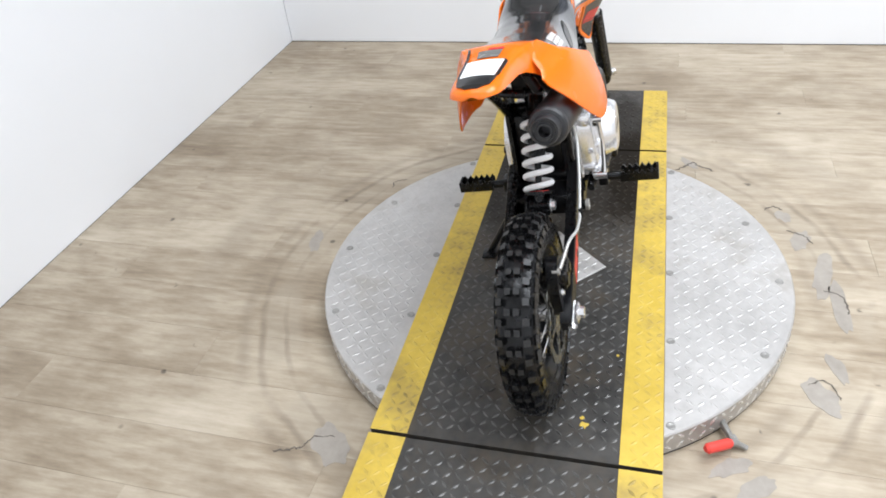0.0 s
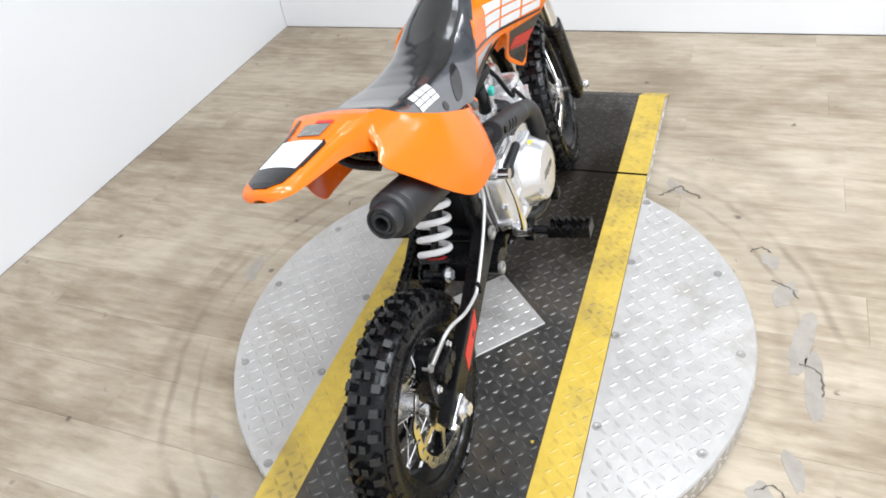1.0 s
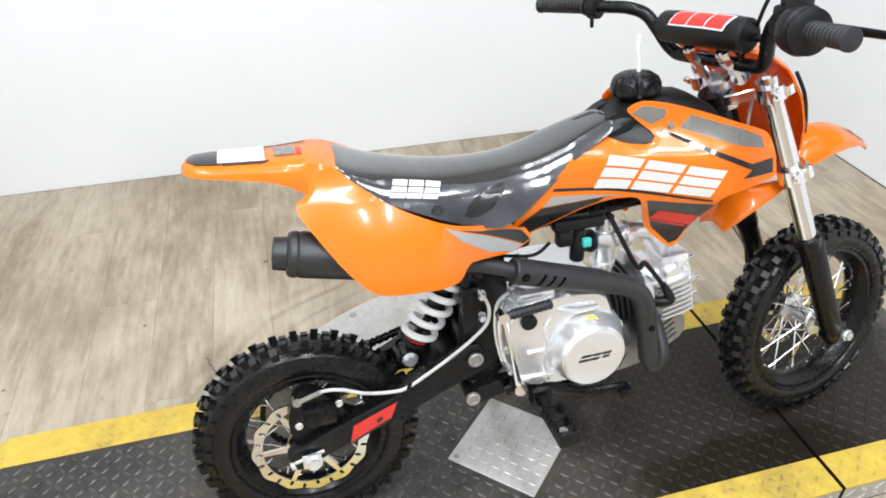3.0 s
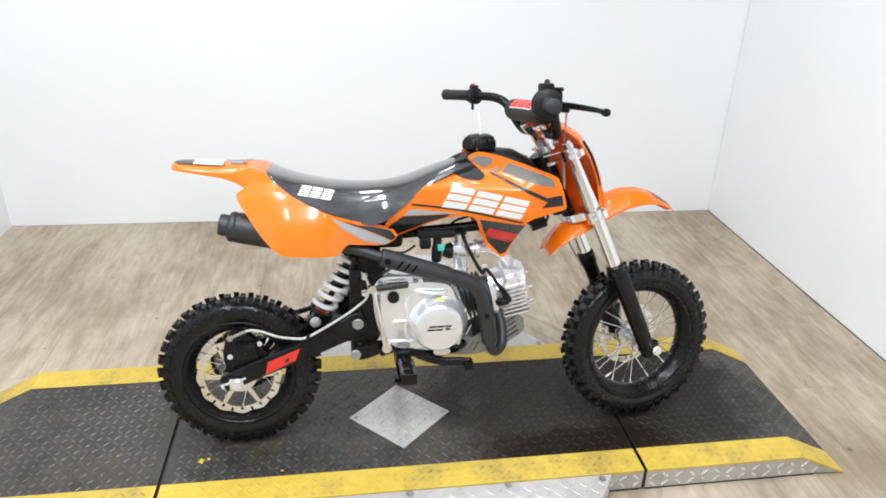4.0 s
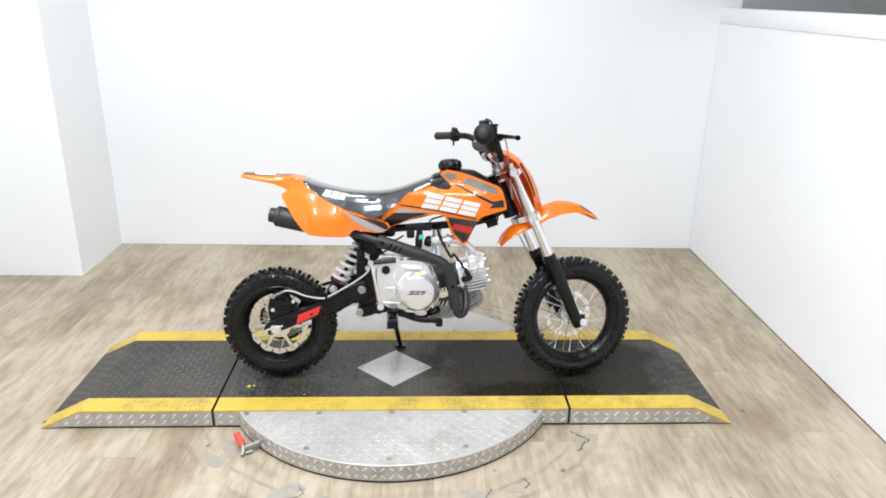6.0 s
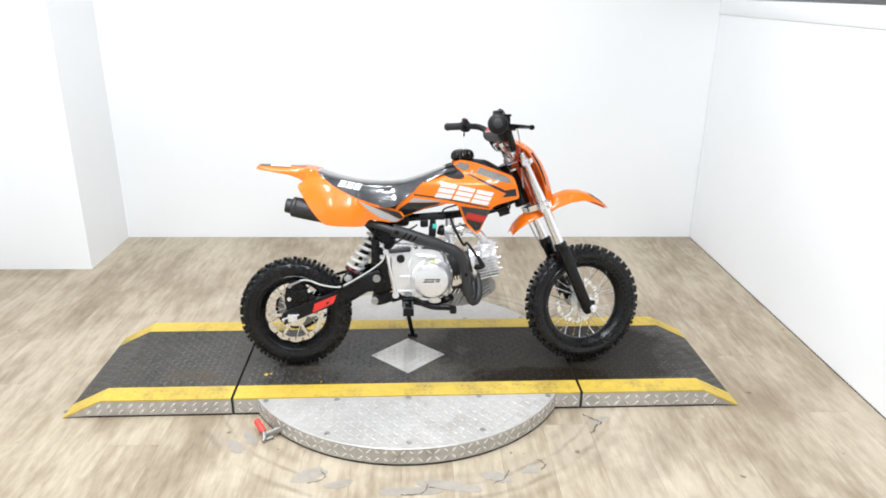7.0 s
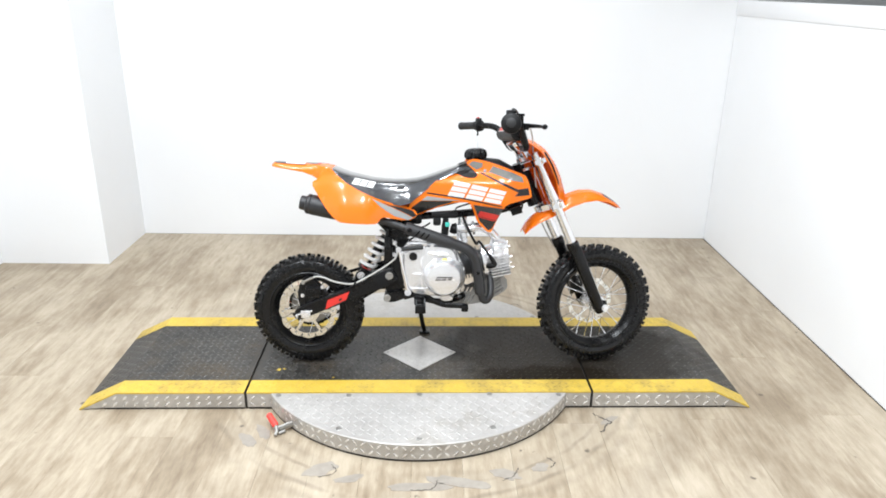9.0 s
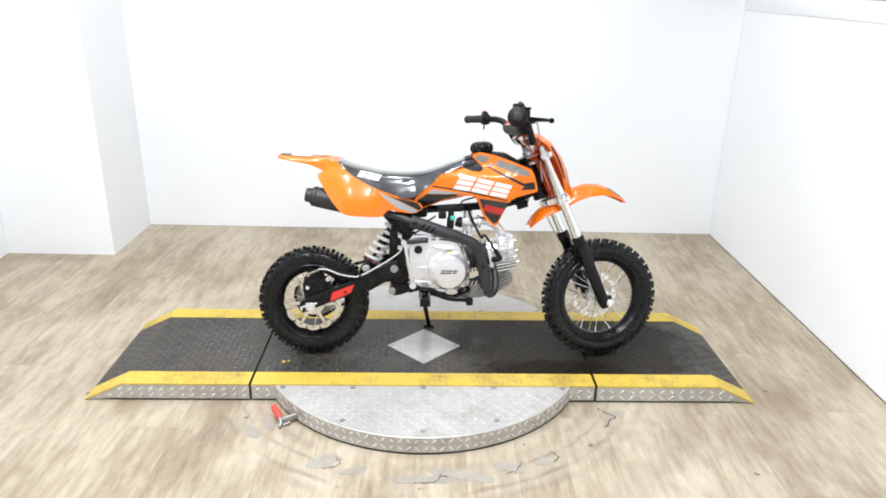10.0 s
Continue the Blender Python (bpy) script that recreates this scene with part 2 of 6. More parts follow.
def worn(name, colour, rough, metal=0.0, coat=0.0, vary=0.12, scale=30, bump=0.05, spec=0.5, rvary=0.12):
    """A surface with variation at two scales in its colour and gloss, and a fine relief."""
    m = Mat(name, colour, rough, metal, coat, spec)
    big, fine = m.noise(scale * 0.18, 3), m.noise(scale * 4, 5)
    f = m.maths("ADD", m.maths("MULTIPLY", big, 0.6), m.maths("MULTIPLY", fine, 0.4))
    lo, hi = tuple(c * (1 - vary) for c in colour), tuple(min(1, c * (1 + vary)) for c in colour)
    m.colour(m.ramp(f, [(0.3, lo), (0.7, hi)]))
    m.roughness(m.remap(f, 0.3, 0.7, max(0.03, rough - rvary), min(1, rough + rvary)))
    if bump:
        m.bump(fine, bump, 0.001)
    return m.m


ORANGE = worn("orange_plastic", (0.96, 0.222, 0.007), 0.26, vary=0.02, scale=8, bump=0.0, rvary=0.04, coat=0.55)


def let_through(mat, colour, amount):
    """Thin plastic that passes some light."""
    t = mat.node_tree
    b, out = t.nodes["Principled BSDF"], t.nodes["Material Output"]
    tr, mx = t.nodes.new("ShaderNodeBsdfTranslucent"), t.nodes.new("ShaderNodeMixShader")
    tr.inputs["Color"].default_value = (*colour, 1)
    mx.inputs[0].default_value = amount
    t.links.new(b.outputs[0], mx.inputs[1])
    t.links.new(tr.outputs[0], mx.inputs[2])
    t.links.new(mx.outputs[0], out.inputs["Surface"])


let_through(ORANGE, (0.96, 0.222, 0.007), 0.28)
BLACK = worn("black_painted_metal", (0.004, 0.004, 0.0045), 0.28, vary=0.3, scale=30, spec=0.25, bump=0.0)
PLASTIC = worn("black_textured_plastic", (0.007, 0.007, 0.0075), 0.42, vary=0.25, scale=60, bump=0.08, spec=0.25)
HEAT = worn("matt_black_heat_paint", (0.017, 0.017, 0.0185), 0.46, vary=0.2, scale=40, bump=0.06)
RUBBER = worn("tyre_rubber", (0.006, 0.006, 0.0065), 0.27, vary=0.5, scale=30, bump=0.1, spec=0.3)
KNOB = worn("worn_tyre_knobs", (0.017, 0.0168, 0.0165), 0.42, vary=0.6, scale=45, bump=0.2, spec=0.4)
GRIP = worn("grip_rubber", (0.012, 0.012, 0.013), 0.5, vary=0.2, scale=60, bump=0.1)
SEAT_TOP = worn("seat_top_vinyl", (0.024, 0.0235, 0.023), 0.16, vary=0.12, scale=160, bump=0.02, rvary=0.04, coat=0.8)
CHROME = worn("polished_metal", (0.82, 0.82, 0.83), 0.14, 1.0, vary=0.05, scale=20, bump=0.0, rvary=0.05)
SKID = worn("dull_aluminium_plate", (0.24, 0.24, 0.238), 0.34, 0.7, vary=0.08, scale=25, bump=0.02)
FORK = worn("brushed_fork_tube", (0.8, 0.8, 0.81), 0.22, 1.0, vary=0.03, scale=25, bump=0.0, rvary=0.04)
CAST = worn("cast_aluminium", (0.8, 0.8, 0.81), 0.27, 0.74, vary=0.02, scale=5, bump=0.0, rvary=0.015)
CAST_DARK = worn("cast_cylinder_dark", (0.05, 0.05, 0.052), 0.5, 0.4, vary=0.2, scale=40, bump=0.12)
STEEL = worn("zinc_bolts", (0.76, 0.76, 0.77), 0.24, 0.75, vary=0.04, scale=20, bump=0.0, rvary=0.03)
WHITE = worn("white_spring_paint", (0.82, 0.82, 0.82), 0.35, vary=0.04, scale=20, bump=0.02)
STICKER = worn("white_sticker", (0.78, 0.78, 0.78), 0.5, vary=0.04, scale=30, bump=0.0)
SILVER = worn("silver_decal", (0.3, 0.3, 0.295), 0.32, vary=0.1, scale=20, bump=0.0, coat=0.4)
LOGO = worn("pale_silver_decal", (0.6, 0.595, 0.58), 0.3, vary=0.06, scale=20, bump=0.0, coat=0.4)
DECAL = worn("black_decal", (0.006, 0.006, 0.0065), 0.3, vary=0.2, scale=20, bump=0.0, coat=0.4)
GREY = worn("grey_decal", (0.16, 0.157, 0.145), 0.28, vary=0.15, scale=20, bump=0.0, coat=0.3)
RED = worn("red_decal", (0.6, 0.028, 0.02), 0.35, vary=0.06, scale=20, bump=0.0)
YELLOW_DOT = worn("yellow_sticker", (0.8, 0.66, 0.03), 0.5, vary=0.08, scale=60, bump=0.0)
TEAL = worn("teal_plug", (0.05, 0.5, 0.42), 0.4, vary=0.08, scale=60, bump=0.0)
HOSE = worn("braided_hose", (0.55, 0.55, 0.53), 0.4, 0.3, vary=0.15, scale=300, bump=0.2)
ROTOR = worn("brake_disc_steel", (0.74, 0.72, 0.66), 0.2, 1.0, vary=0.1, scale=40, bump=0.03)
CLEAR = worn("clear_vent_hose", (0.7, 0.72, 0.72), 0.25, vary=0.05, scale=30, bump=0.0)
HANDLE_RED = worn("red_rubber_grip", (0.75, 0.06, 0.045), 0.5, vary=0.1, scale=60, bump=0.1)
GALV = worn("worn_steel", (0.34, 0.33, 0.31), 0.45, 0.7, vary=0.25, scale=40, bump=0.2)
# near-black for seams and subfloor, and for shade lines painted under the lift
SHADOW_GAP = worn("dark_gaps_and_shade", (0.03, 0.028, 0.025), 0.8, vary=0.3, scale=30)
SLOT = worn("dark_slot", (0.0015, 0.0015, 0.0015), 0.9, vary=0.1, scale=60, bump=0.0, spec=0.05)
OUTER = worn("outer_wall_grey", (0.45, 0.45, 0.45), 0.7, vary=0.05, scale=6)


def seat_side_material():
    m = Mat("glossy_seat_side", (0.02, 0.022, 0.028), 0.1, coat=1.0)
    n = m.noise(9, 3)
    m.colour(m.ramp(n, [(0.35, (0.016, 0.017, 0.02)), (0.65, (0.062, 0.065, 0.072))]))
    m.roughness(m.remap(m.noise(14, 2), 0.4, 0.65, 0.1, 0.2))
    m.bump(m.noise(34, 4, 0.6), 0.3, 0.0022)
    return m.m


SEAT_SIDE = seat_side_material()


def wall_material():
    m = Mat("white_wall_paint", (0.86, 0.86, 0.855), 0.6)
    f = m.noise(1.3, 4, world=True)
    m.colour(m.ramp(f, [(0.3, (0.838, 0.842, 0.85)), (0.7, (0.866, 0.872, 0.882))]))
    m.bump(m.noise(120, 3, world=True), 0.05, 0.001)
    m.roughness(m.remap(m.noise(5, 3, world=True), 0.3, 0.7, 0.5, 0.7))
    return m.m


WALL = wall_material()


def plank_material():
    """Pale worn wood-look vinyl with grain along y, scuffed grey in rings round the turntable."""
    m = Mat("wood_vinyl_plank", (0.4, 0.33, 0.23), 0.5, spec=0.32)
    info = m.node("ShaderNodeObjectInfo")
    rnd = info.outputs["Random"]
    pos = m.node("ShaderNodeNewGeometry").outputs["Position"]
    shift = m.node("ShaderNodeVectorMath")
    shift.operation = "ADD"
    comb = m.node("ShaderNodeCombineXYZ")
    m.link(m.maths("MULTIPLY", rnd, 37.0), comb.inputs["X"])
    m.link(m.maths("MULTIPLY", rnd, 91.0), comb.inputs["Y"])
    m.link(pos, shift.inputs[0])
    m.link(comb.outputs[0], shift.inputs[1])
    mp = m.node("ShaderNodeMapping")
    mp.inputs["Scale"].default_value = (1, 0.16, 1)
    m.link(shift.outputs[0], mp.inputs["Vector"])
    mp2 = m.node("ShaderNodeMapping")
    mp2.inputs["Scale"].default_value = (1, 0.2, 1)
    m.link(shift.outputs[0], mp2.inputs["Vector"])
    grain = m.noise(46, 7, 0.66, vec=mp.outputs["Vector"])
    cloud = m.noise(4.2, 6, 0.62, world=True, stretch=(1, 0.65, 1))
    blotch = m.maths("ADD", m.maths("MULTIPLY", m.noise(11, 6, 0.62, vec=mp2.outputs["Vector"]), 0.5), m.maths("MULTIPLY", m.noise(1.9, 5, 0.6, world=True, stretch=(1, 0.6, 1)), 0.5))
    f = m.maths("ADD", m.maths("ADD", m.maths("MULTIPLY", grain, 0.22), 0.045), m.maths("ADD", m.maths("ADD", m.maths("MULTIPLY", cloud, 0.19), 0.042), m.maths("MULTIPLY", blotch, 0.4)))
    f = m.maths("ADD", f, m.maths("MULTIPLY", m.maths("SUBTRACT", rnd, 0.5), 0.03))
    col = m.ramp(f, [(0.39, (0.205, 0.155, 0.106)), (0.455, (0.315, 0.252, 0.178)), (0.515, (0.43, 0.36, 0.269)), (0.6, (0.56, 0.485, 0.38))])
    # stains of their own shape
    stain = m.remap(m.noise(2.3, 6, 0.62, world=True), 0.52, 0.7)
    col = m.mix(m.maths("MULTIPLY", stain, 0.5), col, (0.215, 0.162, 0.106))
    # wear rings round the turntable
    flat = m.node("ShaderNodeVectorMath")
    flat.operation = "MULTIPLY"
    flat.inputs[1].default_value = (1, 1, 0)
    m.link(pos, flat.inputs[0])
    ln = m.node("ShaderNodeVectorMath")
    ln.operation = "LENGTH"
    m.link(flat.outputs[0], ln.inputs[0])
    wob = m.maths("ADD", ln.outputs["Value"], m.maths("MULTIPLY", m.maths("SUBTRACT", m.noise(3.5, 3, world=True), 0.5), 0.07))
    patch = m.noise(4.0, 3, 0.5, world=True)

    def ring(r, half, soft):
        d = m.maths("ABSOLUTE", m.maths("SUBTRACT", wob, r))
        return m.remap(d, half + soft, half)

    r1 = m.maths("MULTIPLY", ring(0.70, 0.04, 0.02), m.remap(patch, 0.44, 0.56))
    col = m.mix(m.maths("MULTIPLY", r1, 0.4), col, (0.38, 0.325, 0.25))
    for rr, soft, amount in ((0.64, 0.02, 0.28), (0.69, 0.006, 0.45), (0.755, 0.01, 0.5), (0.80, 0.02, 0.28)):
        e = m.maths("MULTIPLY", ring(rr, 0.003, soft), m.remap(m.noise(2.6 + rr, 4, 0.6, world=True), 0.42, 0.56))
        col = m.mix(m.maths("MULTIPLY", e, amount), col, (0.17, 0.135, 0.1))
    r2 = m.maths("MULTIPLY", ring(0.95, 0.025, 0.05), m.remap(m.noise(1.7, 3, world=True), 0.36, 0.56))
    col = m.mix(m.maths("MULTIPLY", r2, 0.22), col, (0.18, 0.14, 0.1))
    # small dark specks
    vor = m.node("ShaderNodeTexVoronoi", Scale=9.0)
    m.link(pos, vor.inputs["Vector"])
    spk = m.maths("MULTIPLY", m.remap(vor.outputs["Distance"], 0.1, 0.05), m.remap(m.noise(30, 2, world=True), 0.5, 0.56))
    col = m.mix(m.maths("MULTIPLY", spk, 0.75), col, (0.06, 0.05, 0.04))
    m.colour(col)
    m.roughness(m.remap(m.noise(4, 5, world=True), 0.3, 0.7, 0.36, 0.56))
    m.bump(grain, 0.1, 0.0015)
    return m.m


PLANK = plank_material()


def plate_material(name, base, worn_to, rough, metal, grime, dirt=0.5, oil=(), film=(0.02, 0.016, 0.012)):
    """Painted or bare tread plate, rubbed and dirty."""
    m = Mat(name, base, rough, metal, spec=0.38 if oil else 0.5)
    a, b, c = m.noise(3.5, 5, 0.6, world=True), m.noise(40, 5, 0.6, world=True), m.noise(150, 3, 0.6, world=True)
    f = m.maths("ADD", m.maths("MULTIPLY", a, 0.5), m.maths("MULTIPLY", b, 0.5))
    col = m.ramp(f, [(0.36, base), (0.62, worn_to)])
    col = m.mix(m.maths("MULTIPLY", m.remap(m.noise(6, 6, 0.7, world=True), 0.56 - 0.08 * (dirt > 0.6), 0.7), dirt), col, grime)
    rg = m.remap(f, 0.3, 0.7, rough - 0.1, rough + 0.12)
    gloss = 0.38 if oil else None
    # oily film with ragged outlines
    for ox, oy, rx, ry, amount in oil:
        pos = m.node("ShaderNodeNewGeometry").outputs["Position"]
        mp = m.node("ShaderNodeMapping")
        mp.inputs["Scale"].default_value = (1 / rx, 1 / ry, 0)
        mp.inputs["Location"].default_value = (-ox / rx, -oy / ry, 0)
        m.link(pos, mp.inputs["Vector"])
        ln = m.node("ShaderNodeVectorMath")
        ln.operation = "LENGTH"
        m.link(mp.outputs["Vector"], ln.inputs[0])
        d = m.maths("ADD", ln.outputs["Value"], m.maths("MULTIPLY", m.maths("SUBTRACT", m.noise(9, 6, 0.65, world=True), 0.5), 1.3))
        k = m.maths("MULTIPLY", m.remap(d, 1.1, 0.75), amount)
        col = m.mix(k, col, film)
        rg = m.maths("ADD", rg, m.maths("MULTIPLY", k, 0.12 if rx > 0.3 else 0.0))
        gloss = m.maths("MULTIPLY", gloss, m.maths("SUBTRACT", 1.0, m.maths("MULTIPLY", k, 0.3 if rx > 0.3 else 0.75)))
    m.colour(col)
    m.roughness(rg)
    if oil:
        m.link(gloss, m.b.inputs["Specular IOR Level"])
    m.bump(c, 0.15, 0.001)
    return m.m


OIL = ((0.55, 0.02, 0.52, 0.38, 0.88), (0.45, -0.175, 0.27, 0.075, 0.92))
DARK_PLATE = plate_material("black_painted_tread_plate", (0.019, 0.0178, 0.0163), (0.056, 0.052, 0.047), 0.44, 0.0, (0.08, 0.058, 0.035), 0.7, OIL, (0.0125, 0.0092, 0.006))
DARK_STUD = plate_material("rubbed_tread_studs", (0.036, 0.0345, 0.032), (0.12, 0.115, 0.107), 0.3, 0.35, (0.046, 0.039, 0.029), 0.6, OIL, (0.021, 0.0165, 0.011))
YELLOW = plate_material("yellow_safety_paint", (0.51, 0.348, 0.042), (0.63, 0.442, 0.064), 0.45, 0.0, (0.26, 0.185, 0.06), 0.75)
YELLOW_STUD = plate_material("scuffed_yellow_studs", (0.46, 0.32, 0.05), (0.62, 0.44, 0.07), 0.45, 0.0, (0.09, 0.07, 0.035), 0.9)
ALU_PLATE = plate_material("bare_aluminium_tread", (0.43, 0.413, 0.394), (0.54, 0.52, 0.498), 0.43, 0.35, (0.33, 0.295, 0.25))
SIDE_PLATE = plate_material("dull_side_plate", (0.39, 0.37, 0.345), (0.52, 0.5, 0.475), 0.42, 0.45, (0.24, 0.21, 0.17), 0.6)
SIDE_STUD = plate_material("bright_side_studs", (0.62, 0.605, 0.58), (0.78, 0.765, 0.74), 0.26, 0.6, (0.45, 0.42, 0.37), 0.4)
ALU_STUD = plate_material("bright_tread_studs", (0.42, 0.404, 0.386), (0.53, 0.512, 0.491), 0.39, 0.42, (0.37, 0.335, 0.29))
FILLER = plate_material("grey_floor_filler", (0.275, 0.244, 0.206), (0.36, 0.323, 0.278), 0.5, 0.0, (0.2, 0.176, 0.148))
CRACK = worn("dark_crack", (0.11, 0.092, 0.075), 0.8, vary=0.3, scale=60)

# ---- the room ----
BACK_Y, EAST_X, PIL_X, PIL_Y, WEST_X, SOUTH_Y, TOP, LOW = 1.492, 1.606, -1.606, 1.012, -2.145, -4.6, 3.0, 1.305


def setting(name, geo, mats, label, category, sharp=0):
    return tagged(part(name, geo, mats, sharp=sharp), label, category, kind="structure")


setting("wall_north", box(Geo(), PIL_X, EAST_X + 0.1, BACK_Y, BACK_Y + 0.12, 0, TOP), WALL, "plain white painted wall behind the motorcycle lift", "wall")
setting("wall_east", box(Geo(), EAST_X, EAST_X + 0.1, SOUTH_Y, BACK_Y - 0.002, 0, LOW - 0.004, 0.004), WALL, "low white partition wall beside the lift", "wall")
g = box(Geo(), EAST_X - 0.006, EAST_X + 0.106, SOUTH_Y, BACK_Y - 0.002, LOW - 0.075, LOW, 0.004)
setting("trim", g, WALL, "white capping board along the partition top", "trim", 35)
setting("pillar", box(Geo(), WEST_X - 0.12, PIL_X, PIL_Y, BACK_Y + 0.12, 0, TOP), WALL, "square white painted pillar at the room corner", "pillar")
setting("wall_west", box(Geo(), WEST_X - 0.12, WEST_X, SOUTH_Y, PIL_Y - 0.002, 0, TOP), WALL, "white painted wall beyond the pillar", "wall")
# unseen wall, added so that the closed room bounces light back
setting("wall_south", box(Geo(), WEST_X - 0.12, 4.0, SOUTH_Y - 0.12, SOUTH_Y - 0.002, 0, TOP), WALL, "unseen white wall closing the room behind the camera", "wall")
# added shell past the partition, closing the room for bounced light
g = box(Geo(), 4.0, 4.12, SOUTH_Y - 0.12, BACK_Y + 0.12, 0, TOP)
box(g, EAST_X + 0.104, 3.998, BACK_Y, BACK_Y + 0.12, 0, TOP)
setting("wall_outer", g, OUTER, "grey walls added beyond the low partition to close the room", "wall")
setting("ceiling", box(Geo(), WEST_X - 0.12, 4.12, SOUTH_Y - 0.12, BACK_Y + 0.12, TOP + 0.002, TOP + 0.1), WALL, "plain white ceiling of the display room", "ceiling")

floor = setting("floor", box(Geo(), WEST_X - 0.12, 4.12, SOUTH_Y - 0.12, BACK_Y + 0.12, -0.06, -0.006), SHADOW_GAP, "worn pale wood-look vinyl plank floor", "floor")

# ---- the lift: turntable, platform and ramps ----
H, HALF, STRIP = 0.0645, 0.2855, 0.078
R_TURN = 0.5755
LIFT = pose(-0.006, -0.0015, 0, 0, 0, 1.0)


def studs(g, keep, lift, x0, x1, y0, y1, pitch=0.0215, long=0.011, wide=0.0033, tall=0.0016, place=None, up=None):
    """Raised tread lozenges, laid in turn along both diagonals."""
    place = place or (lambda x, y: Vector((x, y, lift)))
    nx, ny = int((x1 - x0) / pitch) + 1, int((y1 - y0) / pitch) + 1
    for i in range(nx):
        for j in range(ny):
            x, y = x0 + (i + 0.5) * pitch, y0 + (j + 0.5) * pitch
            if not keep(x, y):
                continue
            a = radians(45 if (i + j) % 2 else -45)
            c, s = math.cos(a), math.sin(a)
            v = []
            for p, q, h in ((-long, 0, 0), (-long * 0.25, wide, 0), (long * 0.25, wide, 0), (long, 0, 0), (long * 0.25, -wide, 0), (-long * 0.25, -wide, 0), (-long * 0.55, 0, 1), (long * 0.55, 0, 1)):
                pt = place(x + p * c - q * s, y + p * s + q * c)
                v.append(pt + (up(x) if up else Vector((0, 0, 1))) * tall * h)
            g.add(v, [(0, 6, 1), (1, 6, 7, 2), (2, 7, 3), (3, 7, 4), (4, 7, 6, 5), (5, 6, 0)])
    return g


def on_rim(x, y):
    """A place on the turntable's upright rim: x is the angle times the radius, y the height."""
    a = x / R_TURN
    return Vector((math.cos(a) * R_TURN, math.sin(a) * R_TURN, y))


def on_rim_out(x):
    return Vector((math.cos(x / R_TURN), math.sin(x / R_TURN), 0))


def tread_part(name, g, mat, parent, label=""):
    ob = part(name, g, mat, parent, label, sharp=0)
    return tagged(ob, kind="stuff")


def half_turntable(side, label):
    """One half-moon of the turntable beside the platform."""
    root = thing("turntable_plate", LIFT, label, "turntable plate", "turntable plates")
    y_in = HALF + 0.002
    a0 = math.asin(y_in / R_TURN)
    arc = [(math.cos(a0 + (math.pi - 2 * a0) * k / 72) * R_TURN, side * math.sin(a0 + (math.pi - 2 * a0) * k / 72) * R_TURN) for k in range(73)]
    g = Geo()
    n = len(arc)
    z0, z1, b = 0.0085, H - 0.002, 0.003
    inner = [(x * (1 - b / R_TURN), y if abs(y) < y_in + 0.001 else y * (1 - b / R_TURN)) for x, y in arc]
    v = [(x, y, z0) for x, y in arc] + [(x, y, z1 - b) for x, y in arc] + [(x, y, z1) for x, y in inner]
    rim = [(i, (i + 1) % n, n + (i + 1) % n, n + i) for i in range(n)]
    f = [(n + i, n + (i + 1) % n, 2 * n + (i + 1) % n, 2 * n + i) for i in range(n)]
    f += [tuple(range(2 * n, 3 * n)), tuple(range(n))[::-1]]
    g.add(v, f)
    g.f.extend(rim)
    g.m.extend([1] * len(rim))
    part("plate", g, [ALU_PLATE, SIDE_PLATE], root, sharp=30)
    # the shade line under the rim, put in as a near-black band
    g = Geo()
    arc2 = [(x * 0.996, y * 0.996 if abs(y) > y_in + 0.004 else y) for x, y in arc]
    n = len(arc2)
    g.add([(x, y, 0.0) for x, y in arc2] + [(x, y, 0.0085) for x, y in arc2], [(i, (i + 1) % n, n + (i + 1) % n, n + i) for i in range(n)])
    part("base_ring", g, SHADOW_GAP, root, "dark recessed ring with the rim's shade line in its colour", sharp=0)
    keep = lambda x, y: abs(y) > HALF + 0.016 and math.hypot(x, y) < R_TURN - 0.014
    lo, hi = (HALF, R_TURN) if side > 0 else (-R_TURN, -HALF)
    tread_part("tread", studs(Geo(), keep, H - 0.002, -R_TURN, R_TURN, lo, hi, 0.0228, 0.0112, 0.0034, 0.0012), ALU_STUD, root)
    g = Geo()
    s0, s1 = (a0 * R_TURN, (math.pi - a0) * R_TURN) if side > 0 else ((math.pi + a0) * R_TURN, (2 * math.pi - a0) * R_TURN)
    studs(g, lambda x, y: s0 + 0.012 < x < s1 - 0.012 and y < H - 0.01, 0, s0, s1, 0.008, 0.06, pitch=0.026, long=0.0125, wide=0.004, tall=0.0016, place=on_rim, up=on_rim_out)
    tread_part("rim_tread", g, SIDE_STUD, root)
    for bx, by in ((-0.47, 0.3), (-0.236, 0.3), (0, 0.297), (0.236, 0.295), (0.47, 0.3), (-0.25, 0.49), (0, 0.545), (0.23, 0.487)):
        g = Geo()
        revolve(g, [(0.0, 0.0095), (0.0016, 0.009), (0.002, 0.006), (0.0012, 0.004), (0.0012, 0.0)], (bx, by * side, H - 0.002), (0, 0, 1), 14)
        part("screw", g, GALV, root)
    return root


half_turntable(-1, "bare aluminium tread-plate half of a round floor turntable")
half_turntable(1, "bare aluminium tread-plate half of a round floor turntable")


